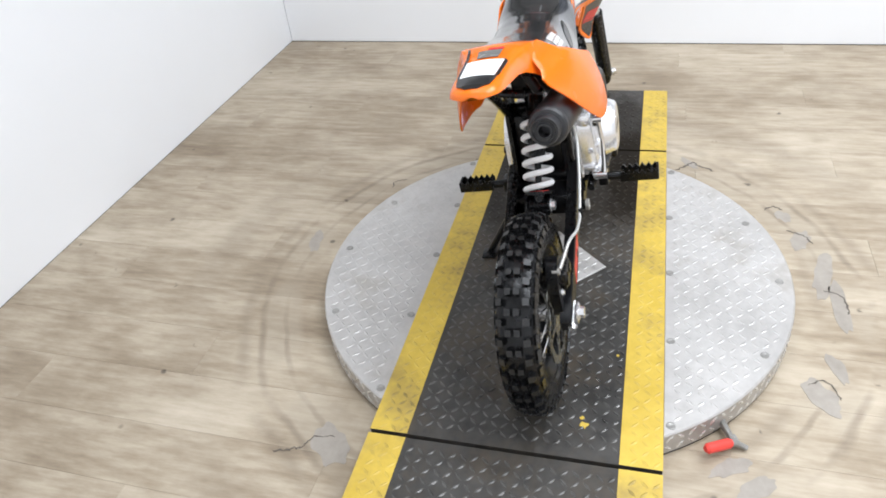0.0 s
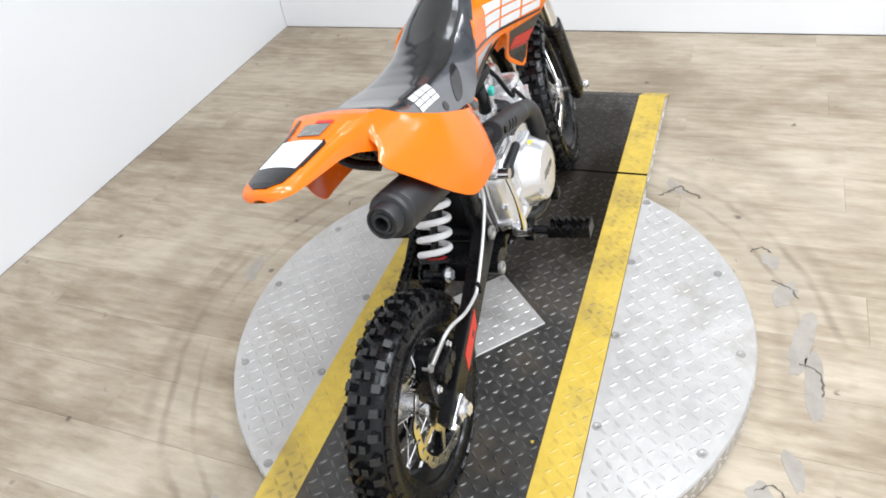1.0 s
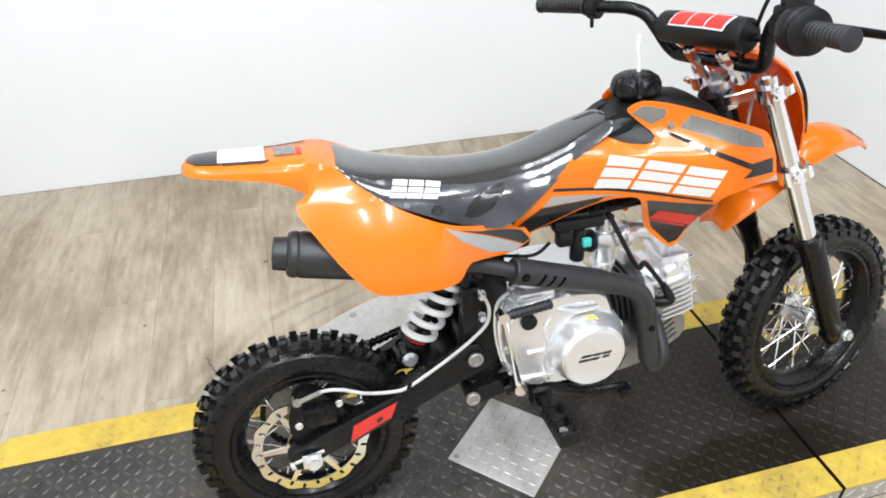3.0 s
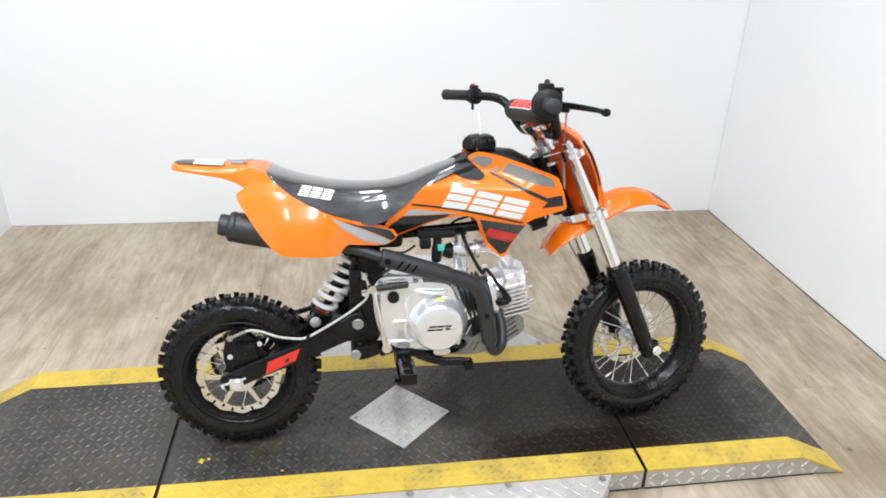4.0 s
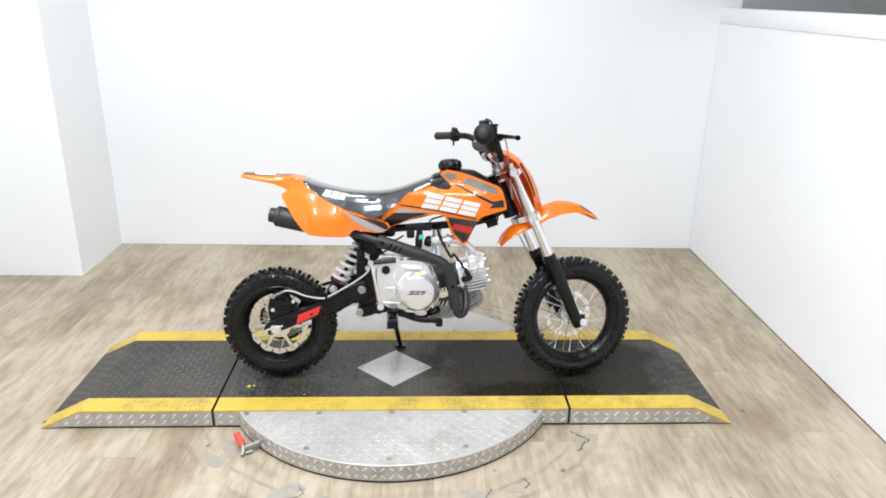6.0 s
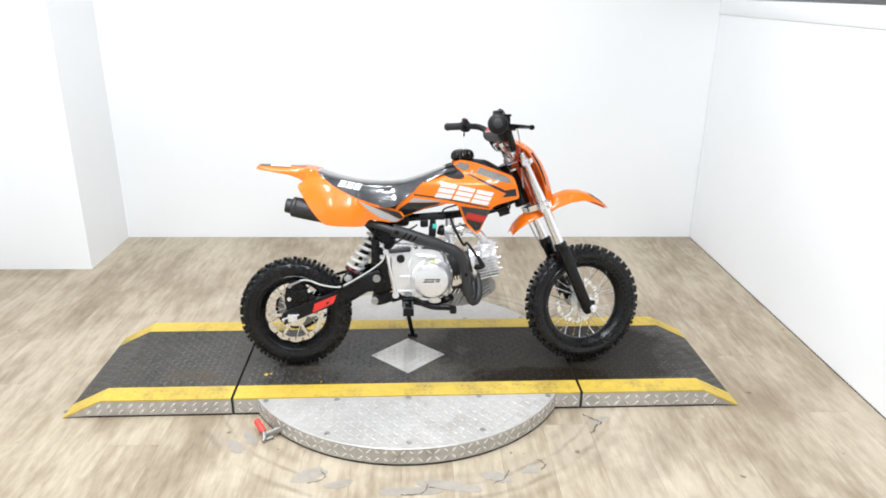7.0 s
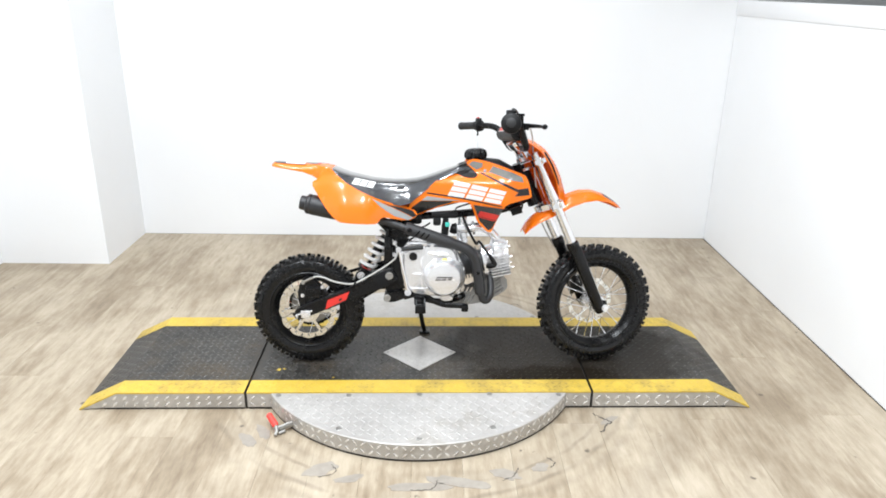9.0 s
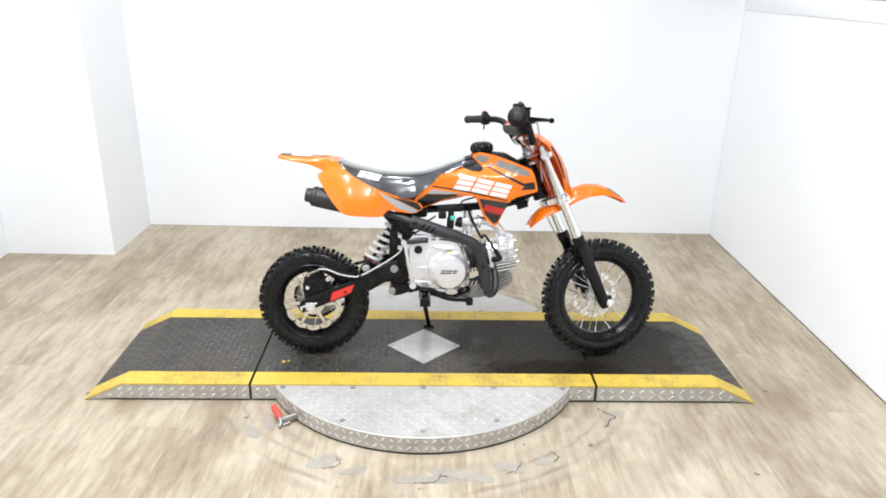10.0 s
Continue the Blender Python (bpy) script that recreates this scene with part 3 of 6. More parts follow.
def slab(name, prof, label, category, group, x_fold=None, seam_sides=()):
    """A platform section: prof is its outline along x and z, held between both sides; strips are painted along its edges."""
    root = thing(name, LIFT, label, category, group)
    g = Geo()
    n = len(prof)
    hw = HALF
    v = [(x, -hw, z) for x, z in prof] + [(x, hw, z) for x, z in prof]
    g.add(v, [tuple(range(n)), tuple(range(2 * n - 1, n - 1, -1))], 1)
    g.add(v, [(i, (i + 1) % n, n + (i + 1) % n, n + i) for i in range(n)], 0)
    part("deck", g, [DARK_PLATE, SIDE_PLATE], root, sharp=0)
    # near-black base just inside the sides draws the shade line along the floor
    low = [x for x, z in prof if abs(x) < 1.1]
    part("base", box(Geo(), min(low) + 0.003, max(low) - 0.003, -hw + 0.0025, hw - 0.0025, 0.0, 0.0095), SHADOW_GAP, root, "dark recessed base with the shade line in its colour")
    run = sorted([p for p in prof if p[1] > 0.03 or abs(p[0]) > 1.1])
    xs, zs = [p[0] for p in run], [p[1] for p in run]
    lay = lambda x, y, dz=0.0: Vector((x, y, float(np.interp(x, xs, zs)) + dz))
    for side in (-1, 1):
        g = Geo()
        ya, yb = side * (hw + 0.0008), side * (hw - STRIP)
        pts = [x for x in xs]
        v = [lay(x, ya, 0.0012) for x in pts] + [lay(x, yb, 0.0012) for x in pts] + [lay(x, ya, -0.004) for x in pts]
        k = len(pts)
        g.add(v, [(i, i + 1, k + i + 1, k + i) for i in range(k - 1)] + [(i, i + 1, 2 * k + i + 1, 2 * k + i) for i in range(k - 1)])
        part("yellow_strip", g, YELLOW, root, "yellow safety paint along the edge", sharp=0)
        g = Geo()
        studs(g, lambda x, y: xs[0] + 0.01 < x < xs[-1] - 0.012 and hw - STRIP + 0.006 < abs(y) < hw - 0.008, 0, xs[0], xs[-1], *sorted((yb, ya)), tall=0.001, place=lambda x, y: lay(x, y, 0.0012))
        tread_part("strip_tread", g, YELLOW_STUD, root)
        g = Geo()
        k0, k1 = xs[0], xs[-1]
        cnt = int((k1 - k0) / 0.034)
        for i in range(cnt):
            x = k0 + (i + 0.5) * (k1 - k0) / cnt
            zt = float(np.interp(x, xs, zs))
            for row, zc in enumerate((0.02, 0.043)):
                if zc + 0.011 > zt:
                    continue
                a = radians(42 if (i + row) % 2 else -42) if zt > 0.06 and x > -0.6 else radians(46)
                c, s = math.cos(a), math.sin(a)
                yy = side * hw
                w = [(x + p * c - q * s, yy + side * h * 0.0018, zc + p * s + q * c) for p, q, h in ((-0.0145, 0, 0), (0, 0.0046, 0), (0.0145, 0, 0), (0, -0.0046, 0), (-0.007, 0, 1), (0.007, 0, 1))]
                g.add(w, [(0, 4, 5, 1), (1, 5, 2), (2, 5, 4, 3), (3, 4, 0)])
        tread_part("side_tread", g, SIDE_STUD, root)
    g = Geo()
    keep = lambda x, y: xs[0] + 0.012 < x < xs[-1] - 0.012 and abs(y) < hw - STRIP - 0.006 and not (abs(x) / 0.139 + abs(y + 0.0115) / 0.136 < 1.06)
    studs(g, keep, 0, xs[0], xs[-1], -hw + STRIP, hw - STRIP, place=lay)
    tread_part("tread", g, DARK_STUD, root)
    return root


FOLD, TOE = 1.012, 1.141
platform = slab("lift_platform", [(-0.579, 0.009), (0.583, 0.009), (0.583, H), (-0.579, H)], "black tread-plate lift platform with yellow painted edges", "platform", "lift sections")
slab("ramp", [(-TOE, 0.002), (-1.06, 0.008), (-0.588, 0.008), (-0.588, H), (-FOLD, H)], "black tread-plate ramp with yellow edges, sloping to the floor", "ramp", "ramps")
slab("ramp", [(0.592, 0.008), (1.06, 0.008), (TOE, 0.002), (FOLD, H), (0.592, H)], "black tread-plate ramp with yellow edges, sloping to the floor", "ramp", "ramps")

# small flecks of yellow paint on the platform's deck
for fx, fy, fs, k in ((-0.498, -0.136, 0.012, 1), (-0.482, -0.13, 0.006, 2), (-0.3, -0.19, 0.005, 3)):
    rnd = random.Random(k)
    g = Geo()
    ring = [(fx + math.cos(a) * fs * (0.35 + 0.65 * rnd.random()), fy + math.sin(a) * fs * (0.35 + 0.65 * rnd.random())) for a in np.linspace(0, 2 * math.pi, 9, endpoint=False)]
    sheet(g, ring, lambda x, y: (x, y, H + 0.0019), (0, 0, -0.001), 0.02)
    part("paint_fleck", g, YELLOW, platform, "yellow paint fleck", sharp=0)

# dark strips that fill the hinge gaps under the seams
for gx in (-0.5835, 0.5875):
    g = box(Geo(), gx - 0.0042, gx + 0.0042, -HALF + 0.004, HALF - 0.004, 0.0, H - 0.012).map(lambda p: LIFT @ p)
    tagged(part("hinge_strip", g, SHADOW_GAP), "dark strip filling the hinge gap between platform and ramp", "hinge", "hinge strips")


def cover_plate():
    root = thing("cover_plate", LIFT @ pose(0, -0.0115, H), "bare aluminium tread-plate diamond cover set on the platform", "cover plate")
    dx, dy = 0.1355, 0.1325
    g = Geo()
    v = [(-dx, 0, 0), (0, -dy, 0), (dx, 0, 0), (0, dy, 0)]
    k = 0.985
    g.add(v + [(x, y, 0.0026) for x, y, z in v] + [(x * k, y * k, 0.0034) for x, y, z in v], [(0, 1, 5, 4), (1, 2, 6, 5), (2, 3, 7, 6), (3, 0, 4, 7), (4, 5, 9, 8), (5, 6, 10, 9), (6, 7, 11, 10), (7, 4, 8, 11), (8, 9, 10, 11)])
    part("plate", g, ALU_PLATE, root, sharp=0)
    keep = lambda x, y: abs(x) / dx + abs(y) / dy < 0.88
    tread_part("tread", studs(Geo(), keep, 0.0034, -dx, dx, -dy, dy, pitch=0.019, long=0.0098, wide=0.003, place=lambda x, y: Vector((x, y, 0.0034))), ALU_STUD, root)
    for sx in (-1, 1):
        g = Geo()
        revolve(g, [(0.0, 0.006), (0.0014, 0.0055), (0.0014, 0.0)], (sx * (dx - 0.018), 0, 0.0034), (0, 0, 1), 12)
        part("screw", g, GALV, root)


cover_plate()


def lock_handle():
    """The foot latch of the turntable, with a red rubber grip."""
    root = thing("latch_handle", pose(-0.452, -0.43, 0.0), "red rubber-gripped steel latch beside the turntable", "latch")
    g = Geo()
    tube(g, [(0.0, -0.002, 0.016), (0.02, 0.008, 0.018), (0.047, 0.021, 0.021)], [0.0085, 0.0095, 0.011], 10, flat=0.7)
    tube(g, [(-0.006, 0.006, 0.0215), (-0.002, -0.004, 0.019), (0.0, -0.014, 0.013), (-0.002, -0.027, 0.008)], [0.0065, 0.007, 0.006, 0.0055], 10)
    rod(g, (0.006, -0.012, 0.006), (0.024, -0.002, 0.009), 0.005, 10)
    rod(g, (0.012, 0.002, 0.0), (0.012, 0.002, 0.018), 0.006, 10)
    part("bracket", g, GALV, root)
    g = tube(Geo(), [(-0.005, 0.004, 0.0215), (-0.009, 0.0095, 0.0228), (-0.036, 0.049, 0.0323), (-0.039, 0.0535, 0.0333)], [0.0075, 0.0108, 0.0104, 0.006], 14)
    part("grip", g, HANDLE_RED, root, "red rubber grip")


lock_handle()

# ---- the motorcycle: u forward, v to its left, w up from where the tyres stand ----
BIKE = thing("dirt_bike", pose(0, -0.056, H + 0.0025, -8, 0, 1.2), "small orange and black youth dirt bike leaning on its kickstand", "motorcycle")
STEER = 10.5
RAKE = 24.2
AX_P = Vector((0.352, 0, 0.72))
AX_D = Vector((-math.sin(radians(RAKE)), 0, math.cos(radians(RAKE))))
TURNED = Matrix.Translation(AX_P) @ Matrix.Rotation(radians(STEER), 4, AX_D) @ Matrix.Translation(-AX_P)


def steer(g):
    return g.map(lambda p: TURNED @ p)


LIFT_W, LIFT_D = [0.0, 0.15, 0.3, 0.5, 0.75], [0.0, 0.005, 0.007, 0.004, 0.003]


def bp(name, g, mats, label="", parent=None, sharp=35, fixed=False):
    """A part of the bike. Its height is set for the loaded springs, but for what sits on the axles."""
    if not fixed:
        g.map(lambda p: Vector((p.x, p.y, p.z + float(np.interp(p.z, LIFT_W, LIFT_D)))))
    return part(name, g, mats, parent or BIKE, label, sharp)


# wheels
def make_wheel(name, m, R, rb, rin, hw, disc_side, disc_r, knobs):
    """A spoked wheel round the v axis at the origin; the rim carries tyre, hub, spokes and brake disc."""
    g = Geo()
    prof = [(-0.026, rb + 0.007), (-0.029, rb + 0.006), (-0.029, rb - 0.001), (-0.024, rb - 0.006), (-0.016, rin + 0.004), (-0.007, rin), (0.007, rin), (0.016, rin + 0.004), (0.024, rb - 0.006), (0.029, rb - 0.001), (0.029, rb + 0.006), (0.026, rb + 0.007)]
    revolve(g, prof, (0, 0, 0), (0, 1, 0), 72, closed=True)
    wheel = bp(name, g, BLACK, "black steel rim", fixed=True)
    wheel.matrix_basis = m
    # tyre with knobs
    g = Geo()
    d = R - 0.0105 - rb
    half = [(0.6, 0.0), (0.82, 0.12), (0.97, 0.32), (1.0, 0.5), (0.975, 0.68), (0.89, 0.83), (0.74, 0.92), (0.5, 0.972), (0.25, 0.995), (0.0, 1.0)]
    prof = [(-hw * a, rb + d * b) for a, b in half] + [(hw * a, rb + d * b) for a, b in half[-2::-1]]
    revolve(g, prof, (0, 0, 0), (0, 1, 0), 96)
    # bead line on the side walls
    for sd in (-1, 1):
        revolve(g, [(sd * hw * 0.82, rb + d * 0.13), (sd * (hw * 0.9 + 0.0015), rb + d * 0.17), (sd * hw * 0.9, rb + d * 0.22)], (0, 0, 0), (0, 1, 0), 72)

    def knob(a, v0, v1, arc, r0, r1, tilt=0.0):
        pts = []
        for rr, sc in ((r0, 1.0), (r1, 0.88)):
            for s1, vv in ((-1, v0), (1, v0), (1, v1), (-1, v1)):
                vm = (v0 + v1) / 2
                v = vm + (vv - vm) * sc
                drop = (abs(v) / hw) ** 3 * 0.0145
                aa = a + s1 * arc * sc / 2 / R
                r = rr - drop
                pts.append((math.cos(aa) * r, v, math.sin(aa) * r))
        g.add(pts, [(0, 1, 5, 4), (1, 2, 6, 5), (2, 3, 7, 6), (3, 0, 4, 7)])
        g.add(pts, [(4, 5, 6, 7)], 1)

    for i in range(knobs):
        a = 2 * math.pi * i / knobs
        st = math.pi / knobs
        rt, rc = R - 0.0135, R + 0.0008
        for sd in (-1, 1):
            knob(a, sd * 0.002, sd * 0.0138, 0.0132, rt, rc)
            knob(a + st, sd * 0.0178, sd * 0.0305, 0.0142, rt - 0.002, rc + 0.0015)
        # shoulder lugs down the side wall
        for sd in (-1, 1):
            pts = []
            for out in (0.0, 0.004):
                for da, bq in ((-0.5, 0.62), (0.5, 0.62), (0.5, 0.82), (-0.5, 0.82)):
                    aa = a + st + da * (0.029 if i % 2 else 0.021) / R
                    vv = float(np.interp(bq, [0.5, 0.68, 0.83], [1.0, 0.975, 0.89])) * hw
                    r = rb + d * bq
                    pts.append((math.cos(aa) * (r + out * 0.5), sd * (vv + out - 0.0006), math.sin(aa) * (r + out * 0.5)))
            g.add(pts, [(0, 1, 5, 4), (1, 2, 6, 5), (2, 3, 7, 6), (3, 0, 4, 7), (4, 5, 6, 7)])
    bp("tyre", g, [RUBBER, KNOB], "black knobbly off-road tyre", wheel, 32, fixed=True)
    # hub
    g = Geo()
    revolve(g, [(-0.036, 0.012), (-0.034, 0.03), (-0.029, 0.032), (-0.026, 0.019), (0, 0.016), (0.026, 0.019), (0.029, 0.032), (0.034, 0.03), (0.036, 0.012)], (0, 0, 0), (0, 1, 0), 32)
    bp("hub", g, CAST, "cast aluminium hub", wheel, fixed=True)
    # spokes share four meshes
    made = []
    for sd in (-1, 1):
        for lean in (-1, 1):
            g = Geo()
            a, b = 0.0, lean * 0.62
            p0 = (math.cos(b) * 0.029, sd * 0.0285, math.sin(b) * 0.029)
            p1 = (rin + 0.001, sd * 0.004, 0)
            rod(g, p0, p1, 0.00155, 6)
            q = Vector(p1) + (Vector(p0) - Vector(p1)).normalized() * 0.012
            rod(g, p1, q, 0.0028, 6)
            made.append(g.mesh("spoke", [CHROME]))
    n = 28
    for i in range(n):
        ob = new("spoke", made[(i % 2) * 2 + (i // 2) % 2])
        ob.parent = wheel
        ob.matrix_basis = Matrix.Rotation(2 * math.pi * i / n + 0.05, 4, "Y")
    # brake disc with slots and a waved edge
    g = Geo()
    ds = 0.043 * disc_side
    outer = [(math.cos(a) * r, math.sin(a) * r) for a, r in ((2 * math.pi * k / 144, disc_r * (1 + 0.022 * math.cos(12 * 2 * math.pi * k / 144))) for k in range(144))]
    holes = []
    inner_r = disc_r * 0.83
    for k in range(6):
        a0 = 2 * math.pi * (k + 0.045) / 6
        a1 = 2 * math.pi * (k + 0.955) / 6
        lo = [(math.cos(a) * inner_r, math.sin(a) * inner_r) for a in np.linspace(a0, a1, 10)]
        hi = [(math.cos(a) * disc_r * 0.42, math.sin(a) * disc_r * 0.42) for a in np.linspace(a1 - 0.1, a0 + 0.1, 6)]
        holes.append([(float(x), float(y)) for x, y in lo + hi])
    for k in range(24):
        a = 2 * math.pi * k / 24
        r = disc_r * (0.93 if k % 2 else 0.895)
        holes.append([(math.cos(a) * r + math.cos(q) * 0.0062 * math.cos(a) - math.sin(q) * 0.0033 * math.sin(a), math.sin(a) * r + math.cos(q) * 0.0062 * math.sin(a) + math.sin(q) * 0.0033 * math.cos(a)) for q in np.linspace(0, 2 * math.pi, 8, endpoint=False)])
    holes = [[(float(x), float(y)) for x, y in h] for h in holes]
    sheet(g, outer, lambda x, y: (x, ds, y), (0, 0.003 * disc_side * -1, 0), 0.02, holes)
    bp("brake_disc", g, ROTOR, "slotted steel brake disc", wheel, 30, fixed=True)
    return wheel


R_REAR, R_FRONT = 0.196, 0.213
REAR = Vector((-0.401, 0, R_REAR - 0.002))
FRONT = Vector((0.631, 0, R_FRONT - 0.001))
make_wheel("rear_wheel", Matrix.Translation(REAR), R_REAR, 0.126, 0.108, 0.037, -1, 0.099, 34)
make_wheel("front_wheel", TURNED @ Matrix.Translation(FRONT), R_FRONT, 0.151, 0.132, 0.035, 1, 0.085, 38)

# axles and nuts
g = Geo()
rod(g, (REAR.x, -0.085, REAR.z), (REAR.x, 0.08, REAR.z), 0.007)
bolt(g, (REAR.x, -0.081, REAR.z), (0, -1, 0), 0.0115, 0.014)
box(g, REAR.x - 0.018, REAR.x + 0.014, -0.0845, -0.0805, REAR.z - 0.014, REAR.z + 0.014, 0.001)
rod(g, (REAR.x - 0.03, -0.074, REAR.z - 0.004), (REAR.x + 0.02, -0.074, REAR.z + 0.01), 0.004)
bolt(g, (REAR.x - 0.03, -0.074, REAR.z - 0.008), (-1, 0, -0.3), 0.007, 0.008)
bp("rear_axle", g, STEEL, "zinc plated axle nut", fixed=True)
g = Geo()
rod(g, (FRONT.x, -0.1, FRONT.z), (FRONT.x, 0.1, FRONT.z), 0.006)
bolt(g, (FRONT.x, -0.098, FRONT.z), (0, -1, 0), 0.009, 0.01)
bp("front_axle", steer(g), STEEL, "zinc plated axle nut", fixed=True)

# swingarm
g = Geo()
for sd in (-1, 1):
    rings = []
    for u, w, hh in ((-0.435, REAR.z - 0.012, 0.017), (-0.425, REAR.z - 0.007, 0.021), (-0.35, 0.219, 0.0215), (-0.25, 0.256, 0.022), (-0.16, 0.298, 0.026), (-0.108, 0.323, 0.03), (-0.092, 0.329, 0.024)):
        vi, vo = sd * 0.053, sd * 0.075
        t = Vector((-0.42, 0, 1)).normalized()
        c = Vector((u, 0, w))
        lo, hi = c - t * hh, c + t * hh
        rings.append([Vector((lo.x, vi, lo.z)), Vector((lo.x, vo - sd * 0.002, lo.z)), Vector((lo.x, vo, lo.z + 0.003)), Vector((hi.x, vo, hi.z - 0.003)), Vector((hi.x, vo - sd * 0.002, hi.z)), Vector((hi.x, vi, hi.z))])
    loft(g, rings, close=True)
box(g, -0.19, -0.125, -0.064, 0.064, 0.272, 0.318, 0.006)
box(g, -0.235, -0.175, -0.022, 0.022, 0.29, 0.315, 0.004)
rod(g, (-0.111, -0.078, 0.325), (-0.111, 0.078, 0.325), 0.017)
swing = bp("swingarm", g, BLACK, "black box-section swingarm")
g = Geo()
sheet(g, [(-0.335, 0.204), (-0.262, 0.238), (-0.250, 0.268), (-0.327, 0.237)], lambda u, w: (u, -0.0757, w), (0, 0.0007, 0), 0.02)
sheet(g, [(-0.325, 0.205), (-0.268, 0.232), (-0.268, 0.236), (-0.325, 0.209)], lambda u, w: (u, -0.0764, w), (0, 0.0006, 0), 0.02, mat=1)
sheet(g, [(-0.287, 0.233), (-0.277, 0.238), (-0.277, 0.246), (-0.287, 0.241)], lambda u, w: (u, -0.0764, w), (0, 0.0006, 0), 0.02, mat=1)
bp("swingarm_decal", g, [RED, DECAL], "red and black plain decal", swing, 0)
for p, r in (((-0.111, -0.076, 0.325), 0.0135), ((-0.119, -0.08, 0.247), 0.0125)):
    g = revolve(Geo(), [(0.0, r), (0.006, r), (0.0072, r * 0.9), (0.0072, r * 0.62), (0.004, r * 0.55), (0.004, 0.0)], p, (0, -1, 0), 20)
    bp("pivot_bolt", g, GALV, "dull zinc plated hollow bolt", swing)

# rear caliper
g = Geo()
sheet(g, rounded([(-0.433, 0.25), (-0.421, 0.193), (-0.378, 0.181), (-0.316, 0.206), (-0.298, 0.248), (-0.33, 0.252), (-0.352, 0.286), (-0.384, 0.314), (-0.408, 0.316), (-0.424, 0.291)], 1), lambda u, w: (u, -0.060, w), (0, 0.022, 0), 0.03)
box(g, -0.405, -0.35, -0.072, -0.026, 0.245, 0.285, 0.006)
rod(g, (-0.39, -0.074, 0.262), (-0.39, -0.05, 0.262), 0.013)
rod(g, (-0.362, -0.074, 0.268), (-0.362, -0.05, 0.268), 0.01)
caliper = bp("brake_caliper", g, BLACK, "black rear brake caliper")
for p, ax, r, h in (((-0.345, -0.061, 0.28), (0, -1, 0), 0.005, 0.006), ((-0.415, -0.061, 0.25), (0, -1, 0), 0.005, 0.006)):
    bp("caliper_bolt", bolt(Geo(), p, ax, r, h), STEEL, "", caliper)
g = Geo()
tube(g, spline([(-0.408, -0.064, 0.3), (-0.37, -0.075, 0.32), (-0.34, -0.08, 0.32), (-0.298, -0.084, 0.305), (-0.25, -0.084, 0.297), (-0.228, -0.083, 0.301), (-0.2, -0.082, 0.315), (-0.155, -0.08, 0.341), (-0.115, -0.077, 0.367), (-0.088, -0.074, 0.392), (-0.084, -0.07, 0.422), (-0.098, -0.064, 0.449), (-0.116, -0.06, 0.459)], 8), 0.0031, 8)
hose = bp("brake_hose", g, HOSE, "pale grey rear brake hose")
g = rod(Geo(), (-0.408, -0.064, 0.3), (-0.372, -0.0745, 0.319), 0.0042, 8)
rod(g, (-0.412, -0.064, 0.297), (-0.412, -0.05, 0.297), 0.0075, 12)
bp("hose_fitting", g, GALV, "dull steel fitting", hose)
g = tube(Geo(), [(-0.232, -0.086, 0.29), (-0.23, -0.087, 0.3), (-0.226, -0.083, 0.308)], 0.0035, 8)
bp("hose_clip", g, BLACK, "black clip", hose)

# chain, sprockets
g = Geo()
CH_V = 0.055
sp_r, sp_f = Vector((REAR.x, CH_V, REAR.z)), Vector((-0.035, CH_V, 0.352))


def sprocket(g, c, r, teeth):
    out = []
    for k in range(teeth * 2):
        rr = r + (0.004 if k % 2 else -0.003)
        a = math.pi * k / teeth
        out.append((math.cos(a) * rr, math.sin(a) * rr))
    hole = [(math.cos(a) * r * 0.45, math.sin(a) * r * 0.45) for a in np.linspace(0, 2 * math.pi, 16, endpoint=False)]
    sheet(g, out, lambda x, y: (c.x + x, c.y, c.z + y), (0, 0.004, 0), 0.03, [[(float(x), float(y)) for x, y in hole]])


sprocket(g, sp_r, 0.074, 37)
bp("sprocket", g, GALV, "steel rear sprocket", sharp=20, fixed=True)
g = Geo()
path = []
ang = math.atan2(sp_f.z - sp_r.z, sp_f.x - sp_r.x)
for k in range(25):
    a = ang + math.pi / 2 + math.pi * k / 24
    path.append(sp_r + Vector((math.cos(a), 0, math.sin(a))) * 0.078)
for k in range(9):
    a = ang - math.pi / 2 + math.pi * k / 8
    path.append(sp_f + Vector((math.cos(a), 0, math.sin(a))) * 0.026)
path.append(path[0])
seg = [0.0]
for a, b in zip(path, path[1:]):
    seg.append(seg[-1] + (b - a).length)
n_links = int(seg[-1] / 0.0127)
for i in range(n_links):
    s = seg[-1] * i / n_links
    j = max(k for k in range(len(seg)) if seg[k] <= s)
    j = min(j, len(path) - 2)
    t = (path[j + 1] - path[j]).normalized()
    c = path[j] + t * (s - seg[j])
    nrm = Vector((-t.z, 0, t.x))
    wv = 0.0062 if i % 2 else 0.0042
    for sd in (-1, 1):
        v = [c + t * a * 0.0105 + nrm * b * (0.0052 if abs(a) > 0.5 else 0.0036) + Vector((0, sd * wv + q, 0)) for q in (-0.0008, 0.0008) for a, b in ((-1, -1), (0, -1), (1, -1), (1, 1), (0, 1), (-1, 1))]
        g.add(v, [tuple(range(6)), tuple(range(6, 12))[::-1]] + [(k, (k + 1) % 6, 6 + (k + 1) % 6, 6 + k) for k in range(6)])
    rod(g, c + t * 0.006 - Vector((0, 0.006, 0)), c + t * 0.006 + Vector((0, 0.006, 0)), 0.0035, 6)
bp("chain", g, BLACK, "dark drive chain", sharp=20, fixed=True)

